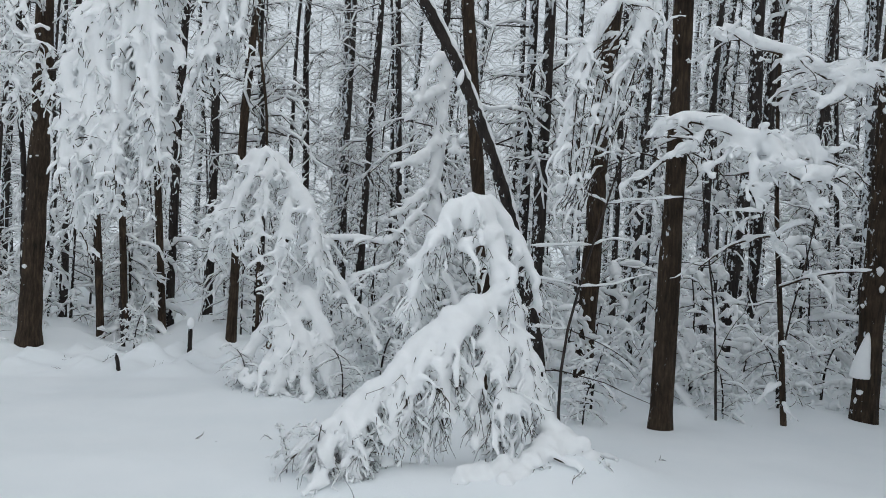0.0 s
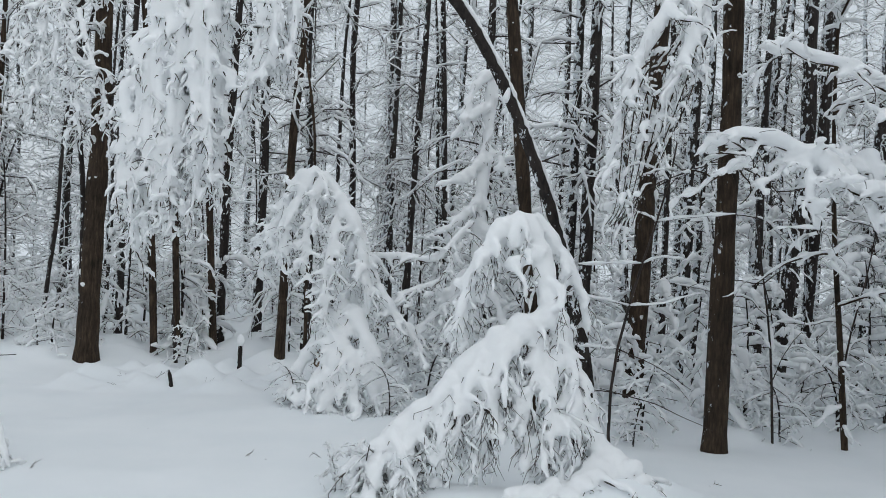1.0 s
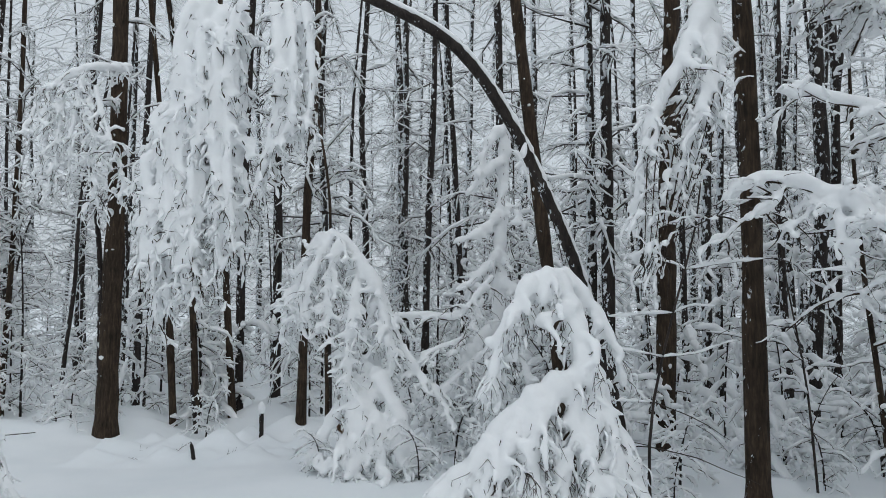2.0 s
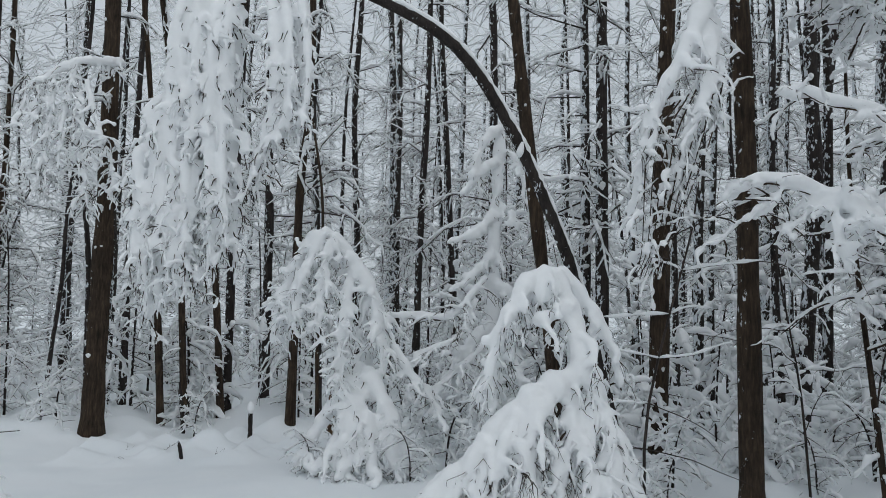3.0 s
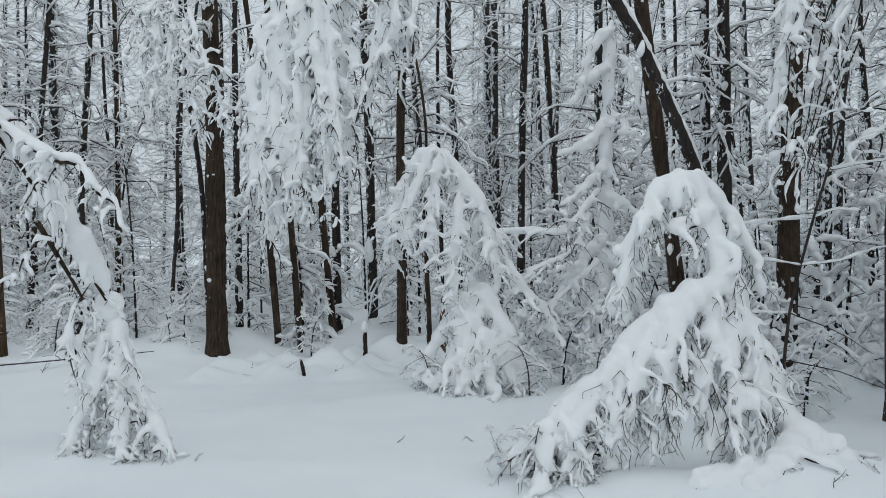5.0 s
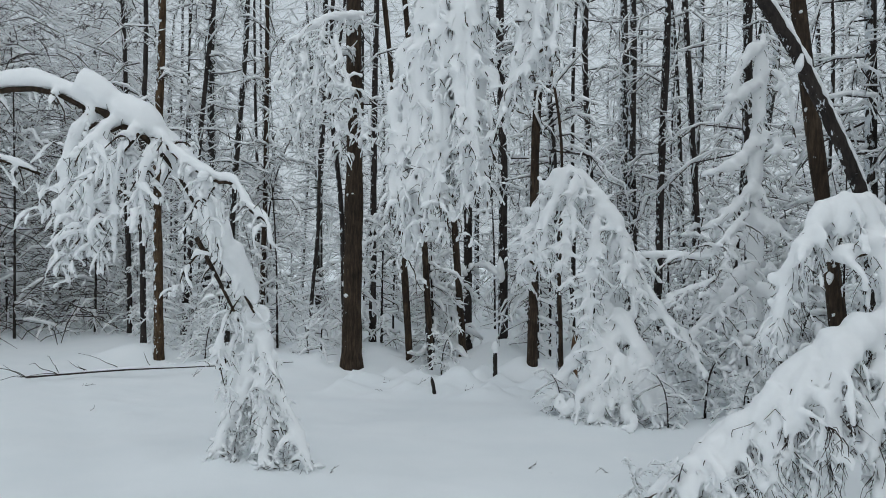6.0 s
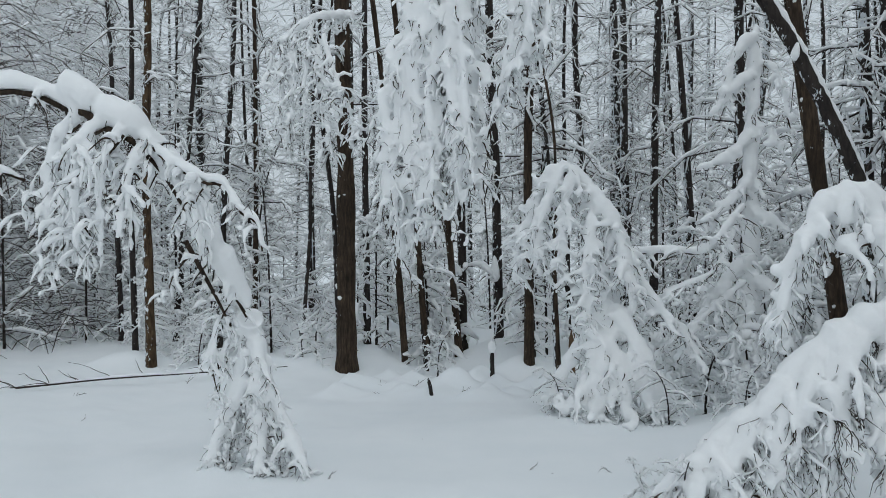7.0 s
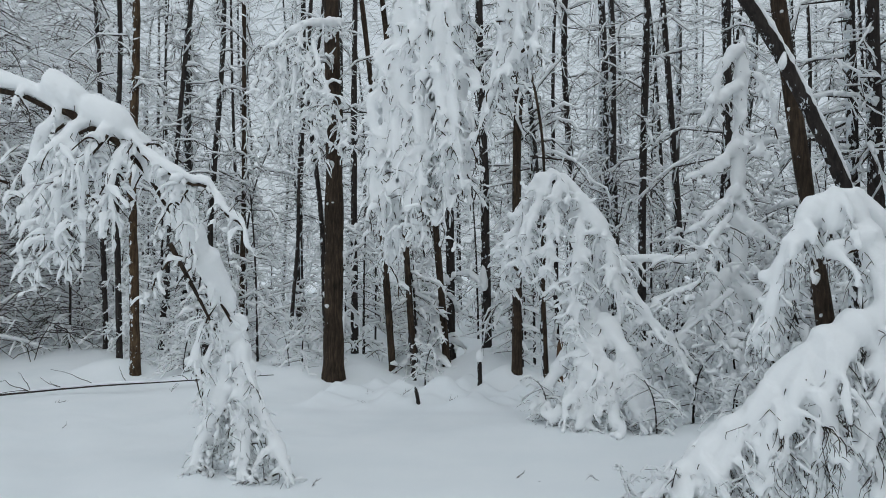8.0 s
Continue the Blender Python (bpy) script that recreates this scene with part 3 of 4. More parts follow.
# ---- the place: trees bent by snow ----
b1 = bent_tree("bent_birch", "young birch bowed to the ground under thick snow", [
    ([(0.99, 4.75, 0.16), (0.78, 4.85, 0.29), (0.63, 4.95, 0.50), (0.55, 5.05, 0.74), (0.49, 5.10, 0.95), (0.42, 5.00, 1.15), (0.36, 5.05, 1.32), (0.33, 5.15, 1.50), (0.28, 5.20, 1.68), (0.22, 5.20, 1.79), (0.17, 5.20, 1.82)], 0.028, 0.10, 0.095, 24, 0.36),
    ([(0.39, 5.00, 1.18), (0.21, 4.95, 1.08), (0.03, 4.90, 0.99), (-0.11, 4.90, 0.88), (-0.22, 4.90, 0.74), (-0.34, 4.85, 0.61), (-0.46, 4.85, 0.50), (-0.59, 4.80, 0.40), (-0.67, 4.80, 0.24)], 0.018, 0.092, 0.065, 52, 0.36),
    ([(0.08, 4.85, 0.99), (0.03, 4.80, 0.86), (0.02, 4.80, 0.65), (0.02, 4.80, 0.46)], 0.014, 0.085, 0.045, 50, 0.36),
    ([(0.19, 5.20, 1.82), (0.06, 5.20, 1.70), (-0.02, 5.20, 1.57), (-0.10, 5.20, 1.42), (-0.16, 5.20, 1.24), (-0.18, 5.20, 1.05)], 0.013, 0.085, 0.06, 38, 0.30),
    ([(0.24, 5.30, 1.83), (0.39, 5.30, 1.71), (0.52, 5.30, 1.53), (0.61, 5.30, 1.32), (0.67, 5.30, 1.09)], 0.012, 0.06, 0.04, 24, 0.32),
    ([(0.31, 5.12, 1.57), (0.18, 5.08, 1.53), (0.09, 5.05, 1.49)], 0.01, 0.065, 0.045, 14, 0.2),
    ([(0.17, 5.15, 1.82), (0.13, 5.10, 1.73), (0.12, 5.10, 1.62)], 0.01, 0.06, 0.035, 26, 0.22),
    ([(0.79, 4.78, 0.26), (0.57, 4.66, 0.2), (0.33, 4.58, 0.15), (0.10, 4.52, 0.1)], 0.012, 0.075, 0.07, 12, 0.18),
    ([(0.70, 4.78, 0.3), (0.52, 4.56, 0.18), (0.39, 4.44, 0.1)], 0.012, 0.07, 0.07, 8, 0.18),
    ([(0.84, 4.80, 0.27), (0.96, 4.72, 0.18), (1.03, 4.64, 0.12)], 0.012, 0.075, 0.08, 5, 0.15),
    ([(0.45, 5.00, 1.11), (0.41, 4.88, 0.90), (0.38, 4.82, 0.67), (0.41, 4.80, 0.44)], 0.009, 0.06, 0.034, 56, 0.40),
    ([(0.50, 5.05, 0.92), (0.60, 4.95, 0.79), (0.65, 4.90, 0.59)], 0.009, 0.05, 0.034, 36, 0.30),
    ([(-0.16, 4.90, 0.85), (-0.20, 4.78, 0.68), (-0.25, 4.70, 0.48), (-0.28, 4.68, 0.32)], 0.009, 0.06, 0.036, 52, 0.30),
    ([(-0.34, 4.88, 0.61), (-0.49, 4.98, 0.51), (-0.63, 5.00, 0.37), (-0.73, 4.98, 0.21)], 0.008, 0.055, 0.04, 40, 0.25),
    ([(-0.54, 4.80, 0.45), (-0.73, 4.72, 0.32), (-0.87, 4.68, 0.21)], 0.008, 0.045, 0.035, 20, 0.2),
    ([(0.16, 4.90, 1.05), (0.07, 4.75, 0.90), (0.02, 4.70, 0.72), (-0.00, 4.68, 0.54)], 0.009, 0.055, 0.025, 36, 0.3),
    ([(-0.03, 4.85, 0.97), (-0.11, 4.75, 0.80), (-0.16, 4.70, 0.62), (-0.19, 4.68, 0.44)], 0.009, 0.055, 0.025, 36, 0.3),
    ([(-0.21, 4.85, 0.80), (-0.33, 4.80, 0.62), (-0.44, 4.75, 0.45), (-0.50, 4.72, 0.29)], 0.009, 0.065, 0.04, 40, 0.26),
    ([(0.41, 5.00, 1.13), (0.51, 4.90, 0.93), (0.56, 4.85, 0.75), (0.58, 4.82, 0.55)], 0.009, 0.05, 0.025, 36, 0.3),
    ([(0.33, 5.00, 1.09), (0.29, 4.85, 0.89), (0.25, 4.80, 0.69), (0.24, 4.78, 0.47)], 0.009, 0.048, 0.022, 38, 0.32),
    ([(-0.34, 4.90, 0.62), (-0.52, 4.95, 0.47), (-0.66, 4.95, 0.28)], 0.009, 0.055, 0.045, 34, 0.22),
    ([(0.06, 5.15, 1.78), (-0.07, 5.05, 1.56), (-0.16, 5.00, 1.36), (-0.21, 4.98, 1.15)], 0.01, 0.075, 0.045, 36, 0.28),
] + [([(-0.5 - 0.02 * k, 4.82, 0.46 - 0.02 * k), (-0.55 - 0.02 * k + 0.12 * math.sin(2.4 * k), 4.8 + 0.12 * math.cos(2.4 * k), 0.34 - 0.02 * k), (-0.57 - 0.02 * k + 0.2 * math.sin(2.4 * k), 4.78 + 0.18 * math.cos(2.4 * k), 0.08)], 0.007, 0.06, 0.05, 34, 0.16) for k in range(7)], 11, 1.2, 0.014, reach=0.5, rise=(-1.0, -0.1), fat=1.12, second=4.5, spread=0.32, slim=0.55, marks=8, fringe=0.28, bare=0.5, sub=3, dense=1.4, thin=(0.007, 0.014), load=(0.018, 0.034), cut=10, fleck=(0.002, 0.004), rounds=6)

b2 = bent_tree("bent_birch", "small birch drooping in a tent of snow", [
    ([(-1.47, 7.9, -0.05), (-1.45, 8.05, 0.5), (-1.45, 8.05, 0.94), (-1.47, 8.05, 1.4), (-1.5, 8.05, 1.8), (-1.67, 8.05, 2.12), (-1.87, 8.05, 2.36)], 0.022, 0.102, 0.090, 24, 0.37),
    ([(-1.67, 7.95, 2.12), (-1.43, 7.85, 1.84), (-1.33, 7.8, 1.6), (-1.24, 7.75, 1.22), (-1.22, 7.75, 0.9)], 0.013, 0.090, 0.059, 38, 0.34),
    ([(-1.87, 8.05, 2.36), (-2.1, 8.0, 2.2), (-2.24, 7.95, 1.86), (-2.36, 7.9, 1.5), (-2.41, 7.9, 1.2)], 0.012, 0.090, 0.052, 50, 0.36),
    ([(-1.95, 8.0, 2.3), (-2.05, 7.85, 2.0), (-2.12, 7.75, 1.7), (-2.14, 7.7, 1.35)], 0.01, 0.075, 0.045, 46, 0.34),
    ([(-1.8, 7.95, 2.3), (-1.85, 7.8, 2.05), (-1.88, 7.7, 1.7), (-1.88, 7.65, 1.35)], 0.01, 0.071, 0.042, 38, 0.34),
    ([(-1.6, 7.95, 2.0), (-1.62, 7.7, 1.6), (-1.64, 7.6, 1.2), (-1.62, 7.55, 0.8)], 0.01, 0.071, 0.048, 38, 0.37),
    ([(-1.44, 7.9, 0.96), (-1.63, 7.75, 0.68), (-1.84, 7.7, 0.39), (-2.06, 7.65, -0.03)], 0.012, 0.11, 0.075, 42, 0.34),
    ([(-1.42, 7.8, 0.92), (-1.19, 7.6, 0.64), (-1.04, 7.6, 0.35), (-0.89, 7.6, -0.05)], 0.012, 0.105, 0.07, 42, 0.34),
    ([(-1.42, 7.8, 0.78), (-1.48, 7.5, 0.46), (-1.53, 7.4, -0.05)], 0.012, 0.12, 0.085, 46, 0.30),
    ([(-1.33, 7.85, 1.6), (-1.11, 7.85, 1.14), (-0.81, 7.9, 0.72), (-0.61, 7.9, 0.5)], 0.012, 0.071, 0.048, 28, 0.34),
    ([(-1.51, 7.65, 0.46), (-1.71, 7.55, 0.18), (-1.86, 7.50, -0.04)], 0.01, 0.08, 0.06, 44, 0.28),
    ([(-1.39, 7.60, 0.50), (-1.48, 7.50, 0.21), (-1.54, 7.45, -0.05)], 0.01, 0.085, 0.065, 44, 0.28),
    ([(-1.28, 7.60, 0.50), (-1.13, 7.50, 0.23), (-1.01, 7.50, -0.02)], 0.01, 0.08, 0.06, 44, 0.28),
    ([(-1.36, 7.55, 0.56), (-1.29, 7.45, 0.26), (-1.26, 7.40, -0.05)], 0.01, 0.085, 0.065, 44, 0.28),
], 23, 1.1, 0.017, second=7, spread=0.34, slim=0.74, fringe=0.45, bare=0.3, dense=0.9, marks=8, fat=1.08, load=(0.02, 0.036), cut=8, thin=(0.006, 0.015), fleck=(0.003, 0.007), rounds=7)

spire = bent_tree("snow_spire", "slim upright birch top plastered with snow", [
    ([(-0.16, 8.8, -0.1), (-0.15, 8.8, 0.9), (-0.12, 8.8, 1.5), (-0.13, 8.8, 1.95), (-0.1, 8.8, 2.7), (-0.06, 8.8, 3.5), (-0.04, 8.8, 3.8)], 0.02, 0.125, 0.075, 1, 0.2),
    ([(-0.05, 8.75, 3.65), (-0.18, 8.65, 3.55), (-0.32, 8.6, 3.3), (-0.36, 8.6, 3.05)], 0.008, 0.065, 0.04, 14, 0.29),
    ([(-0.08, 8.75, 3.3), (-0.3, 8.6, 3.1), (-0.51, 8.55, 2.85)], 0.008, 0.06, 0.03, 13, 0.25),
    ([(-0.11, 8.75, 2.65), (-0.35, 8.6, 2.42), (-0.65, 8.55, 2.32)], 0.009, 0.075, 0.03, 14, 0.29),
    ([(-0.12, 8.75, 2.2), (-0.4, 8.6, 1.9), (-0.62, 8.55, 1.78)], 0.009, 0.075, 0.03, 17, 0.34),
    ([(-0.12, 8.75, 1.85), (0.12, 8.7, 1.74), (0.3, 8.7, 1.52)], 0.009, 0.06, 0.04, 17, 0.38),
    ([(-0.06, 8.8, 3.4), (0.1, 8.75, 3.35), (0.2, 8.7, 3.1), (0.24, 8.7, 2.8)], 0.008, 0.04, 0.03, 18, 0.34),
    ([(-0.1, 8.8, 2.8), (0.08, 8.75, 2.7), (0.18, 8.7, 2.45)], 0.008, 0.04, 0.03, 17, 0.34),
    ([(-0.14, 8.75, 1.4), (-0.4, 8.6, 1.15), (-0.6, 8.5, 0.8), (-0.7, 8.4, 0.4)], 0.01, 0.065, 0.04, 26, 0.42),
    ([(-0.14, 8.75, 1.2), (0.12, 8.6, 1.0), (0.25, 8.5, 0.6)], 0.01, 0.065, 0.04, 21, 0.42),
    ([(-0.15, 8.7, 0.9), (-0.3, 8.4, 0.6), (-0.35, 8.2, 0.2)], 0.01, 0.07, 0.05, 25, 0.34),
], 31, 1.1, 0.018, second=2.5, spread=0.3, slim=0.55, fringe=0.4, fat=1.3, dense=0.8, load=(0.026, 0.042), cut=8, fleck=(0.003, 0.006))

broken = bent_tree("broken_bough", "level broken bough carrying a bar of snow", [
    ([(-0.2, 8.5, 1.95), (-0.41, 8.2, 1.68), (-0.59, 8.2, 1.5), (-0.82, 8.2, 1.5), (-1.08, 8.2, 1.5), (-1.35, 8.2, 1.48)], 0.018, 0.045, 0.05, 4, 0.21),
    ([(-0.3, 8.3, 1.7), (-0.5, 8.1, 1.3), (-0.9, 8.0, 1.1), (-1.1, 7.9, 0.8)], 0.01, 0.045, 0.03, 14, 0.32),
    ([(-0.2, 8.4, 1.2), (-0.6, 8.2, 0.85), (-1.0, 8.0, 0.55)], 0.01, 0.05, 0.03, 14, 0.32),
], 37, 1.0, 0.018, bare=0.4)

arch = bent_tree("arched_birch", "birch bent into an arch, its top buried in the snow", [
    ([(-6.9, 3.4, -0.1), (-6.5, 3.45, 1.3), (-5.7, 3.55, 2.25), (-5.1, 3.65, 2.46), (-4.68, 3.7, 2.47), (-4.46, 3.75, 2.5), (-4.22, 3.8, 2.49), (-4.08, 3.85, 2.42), (-3.98, 3.9, 2.37), (-3.88, 3.9, 2.35)], 0.035, 0.045, 0.06, 3, 0.18),
    ([(-4.06, 3.88, 2.41), (-3.97, 3.9, 2.4), (-3.9, 3.9, 2.36), (-3.83, 3.95, 2.29), (-3.66, 4.0, 2.2), (-3.57, 4.15, 2.02), (-3.54, 4.35, 1.75), (-3.52, 4.6, 1.44), (-3.47, 4.8, 1.13)], 0.026, 0.1, 0.11, 6, 0.23),
    ([(-3.7, 4.0, 2.22), (-3.58, 4.0, 2.2), (-3.42, 4.0, 2.07), (-3.22, 4.05, 1.95), (-3.13, 4.1, 1.93), (-3.02, 4.1, 1.78), (-2.91, 4.1, 1.71), (-2.88, 4.1, 1.56)], 0.012, 0.038, 0.026, 22, 0.24),
    ([(-3.79, 3.9, 2.26), (-3.91, 3.9, 2.21), (-4.01, 3.9, 2.07), (-4.06, 3.9, 1.82), (-4.08, 3.9, 1.6)], 0.01, 0.050, 0.030, 35, 0.34),
    ([(-3.64, 3.9, 2.22), (-3.76, 3.9, 2.09), (-3.82, 3.9, 1.88), (-3.81, 3.9, 1.6)], 0.01, 0.050, 0.030, 31, 0.34),
    ([(-3.6, 4.0, 2.15), (-3.62, 3.9, 1.95), (-3.6, 3.9, 1.7)], 0.008, 0.045, 0.03, 30, 0.27),
    ([(-3.95, 3.9, 2.3), (-4.08, 3.88, 2.2), (-4.16, 3.88, 2.0), (-4.18, 3.88, 1.7)], 0.009, 0.06, 0.04, 32, 0.32),
    ([(-3.85, 3.9, 2.25), (-3.93, 3.85, 2.1), (-3.95, 3.85, 1.85), (-3.93, 3.85, 1.55)], 0.009, 0.055, 0.035, 32, 0.32),
    ([(-3.3, 4.05, 1.98), (-3.28, 4.05, 1.75), (-3.25, 4.05, 1.5)], 0.007, 0.035, 0.02, 26, 0.25),
    ([(-3.47, 4.85, 1.06), (-3.53, 4.9, 0.9), (-3.6, 4.9, 0.65), (-3.67, 4.9, 0.38), (-3.76, 4.9, 0.08)], 0.012, 0.105, 0.080, 52, 0.23),
    ([(-3.44, 4.85, 0.95), (-3.42, 4.9, 0.7), (-3.4, 4.9, 0.4), (-3.45, 4.9, 0.1)], 0.01, 0.080, 0.070, 52, 0.23),
] + [([(-3.45 + 0.05 * math.sin(2.1 * k), 4.85 + 0.05 * math.cos(2.1 * k), 1.0 - 0.06 * k), (-3.5 + 0.12 * math.sin(2.1 * k), 4.88 + 0.12 * math.cos(2.1 * k), 0.65 - 0.04 * k), (-3.55 + 0.18 * math.sin(2.1 * k), 4.9 + 0.16 * math.cos(2.1 * k), 0.3), (-3.6 + 0.24 * math.sin(2.1 * k), 4.9 + 0.2 * math.cos(2.1 * k), 0.03)], 0.007, 0.062, 0.055, 26, 0.16) for k in range(7)] + [
    ([(-3.46, 4.88, 0.9), (-3.4, 4.9, 0.68), (-3.28, 4.9, 0.42), (-3.16, 4.9, 0.2), (-3.1, 4.9, 0.04)], 0.01, 0.06, 0.06, 40, 0.18),
    ([(-3.55, 4.30, 1.63), (-3.53, 4.42, 1.45), (-3.52, 4.55, 1.27), (-3.51, 4.68, 1.08)], 0.017, 0.004, 0.004, 6, 0.2),
    ([(-3.48, 4.7, 1.3), (-3.6, 4.65, 1.05), (-3.64, 4.65, 0.75)], 0.008, 0.035, 0.025, 25, 0.23),
], 41, 1.5, 0.014, reach=0.35, load=(0.014, 0.026), second=5, spread=0.28, slim=0.5, marks=12, fringe=0.75, lift=1.6)

wrng = random.Random(530)
curtain = [([(-4.58, 11.06, -0.2), (-4.66, 10.8, 2.5), (-4.5, 9.8, 4.9), (-3.9, 8.0, 5.7), (-3.0, 6.6, 4.9), (-2.6, 6.1, 4.2)], 0.055, 0.02, 0.08, 2, 0.5)]
for k in range(48):
    f = (k + wrng.random()) / 48
    x, y = -2.93 + 0.72 * f, 5.9 + wrng.uniform(-0.12, 0.25)
    top = (2.72 if f < 0.13 else 3.2 if f < 0.35 else 3.9) + wrng.uniform(-0.1, 0.15)
    end = 1.55 + 0.35 * f + wrng.uniform(-0.1, 0.45)
    mid = (top + end) / 2
    curtain.append(([(x + 0.1, y + 0.08, top - 0.05), (x, y, top - 0.12), (x + wrng.uniform(-0.04, 0.04), y, mid + 0.2), (x + wrng.uniform(-0.06, 0.06), y, mid - 0.3), (x + wrng.uniform(-0.06, 0.06), y, end)],
                    0.01, wrng.uniform(0.055, 0.08), 0.04, 14, 0.26))
for k in range(8):
    f = (k + wrng.random()) / 8
    x, y = -2.0 + 0.32 * f, 5.95 + wrng.uniform(-0.1, 0.15)
    end = 2.25 + 0.8 * f + wrng.uniform(0, 0.2)
    curtain.append(([(x - 0.05, y + 0.2, 4.1), (x + 0.06, y, 3.6), (x + 0.05, y, 3.1), (x - 0.14, y, end)], 0.009, wrng.uniform(0.06, 0.085), 0.03, 14, 0.26))
# unseen upper limbs, added to shade the curtain from above
for k in range(9):
    a = 0.7 * k
    curtain.append(([(-3.3 + 0.1 * k, 7.0 - 0.08 * k, 5.2), (-3.0 + 0.1 * k + 0.6 * math.cos(a), 6.3 + 0.5 * math.sin(a), 5.1), (-2.9 + 0.1 * k + 1.1 * math.cos(a), 6.0 + 0.9 * math.sin(a), 4.75)], 0.014, 0.09, 0.06, 2, 0.5))
weep = bent_tree("weeping_birch", "tall birch whose crown hangs like a curtain of snow", curtain, 53, 1.6, 0.02, reach=0.3, bare=0.3, second=2.5, spread=0.3, load=(0.018, 0.03), marks=7, fringe=0.55, slim=0.6, fleck=(0.003, 0.008), rounds=7)

side = bent_tree("drooping_branch", "branch sagging beside the thick trunk under loose snow", [
    ([(-5.00, 9.50, 4.70), (-4.93, 8.90, 4.52), (-5.08, 8.60, 4.42), (-5.36, 8.60, 4.28), (-5.57, 8.60, 4.15), (-5.69, 8.60, 3.95), (-5.74, 8.60, 3.72)], 0.014, 0.075, 0.045, 12, 0.4),
    ([(-5.08, 8.60, 4.40), (-5.13, 8.55, 4.02), (-5.15, 8.50, 3.55), (-5.17, 8.50, 3.06)], 0.01, 0.055, 0.03, 24, 0.42),
    ([(-5.47, 8.60, 4.21), (-5.48, 8.55, 3.77), (-5.49, 8.50, 3.29), (-5.52, 8.50, 2.90)], 0.01, 0.05, 0.03, 24, 0.4),
    ([(-4.94, 8.60, 4.23), (-4.80, 8.55, 3.82), (-4.64, 8.50, 3.44), (-4.51, 8.50, 3.11), (-4.53, 8.50, 2.75)], 0.01, 0.055, 0.03, 22, 0.36),
    ([(-5.00, 8.60, 4.10), (-4.90, 8.50, 3.61), (-4.83, 8.45, 3.14), (-4.75, 8.45, 2.65)], 0.01, 0.05, 0.03, 24, 0.4),
    ([(-5.33, 8.60, 4.24), (-5.29, 8.50, 3.81), (-5.30, 8.45, 3.34), (-5.33, 8.45, 2.95)], 0.01, 0.05, 0.028, 24, 0.4),
], 61, 1.2, 0.02, second=5, spread=0.35, fleck=(0.003, 0.007))

bough = bent_tree("overhanging_bough", "dark bough reaching over the track with snow on top", [
    ([(-8.6, 3.2, 2.9), (-7.4, 4.3, 2.6), (-6.62, 5.2, 2.38), (-6.46, 5.4, 2.33), (-6.3, 5.56, 2.24)], 0.035, 0.045, 0.04, 6, 0.4),
    ([(-7.4, 4.3, 2.6), (-7.0, 4.6, 2.3), (-6.9, 4.8, 1.8), (-6.9, 4.9, 1.4)], 0.012, 0.04, 0.03, 20, 0.5),
], 63, 1.2, 0.02, second=4)

sag = bent_tree("drooping_branch", "heavy hanging branch with tangled dark twigs and snow", [
    ([(1.6, 6.4, 4.2), (1.35, 5.8, 3.75), (1.17, 5.6, 3.4), (0.99, 5.6, 3.05), (0.87, 5.6, 2.65), (0.82, 5.6, 2.1)], 0.014, 0.11, 0.05, 14, 0.4),
    ([(1.5, 6.2, 4.1), (1.36, 5.6, 3.4), (1.3, 5.5, 3.1), (1.15, 5.5, 2.75), (1.05, 5.5, 2.4)], 0.011, 0.105, 0.05, 14, 0.4),
    ([(1.5, 6.0, 3.9), (1.42, 5.6, 3.2), (1.36, 5.6, 2.9)], 0.009, 0.085, 0.05, 12, 0.4),
    ([(1.05, 5.6, 3.1), (0.93, 5.6, 2.95), (0.86, 5.5, 2.7)], 0.009, 0.07, 0.05, 12, 0.4),
] + [([(1.45 - 0.05 * k, 5.55, 3.3 - 0.03 * k), (1.32 - 0.06 * k, 5.48, 2.8), (1.12 - 0.04 * k, 5.45, 2.3 - 0.04 * k), (0.98 - 0.03 * k, 5.45, 1.85)], 0.006, 0.004, 0.004, 7, 0.35) for k in range(8)], 67, 1.3, 0.016, reach=0.35, bare=0.5, second=5, spread=0.3, marks=10, fringe=0.6)

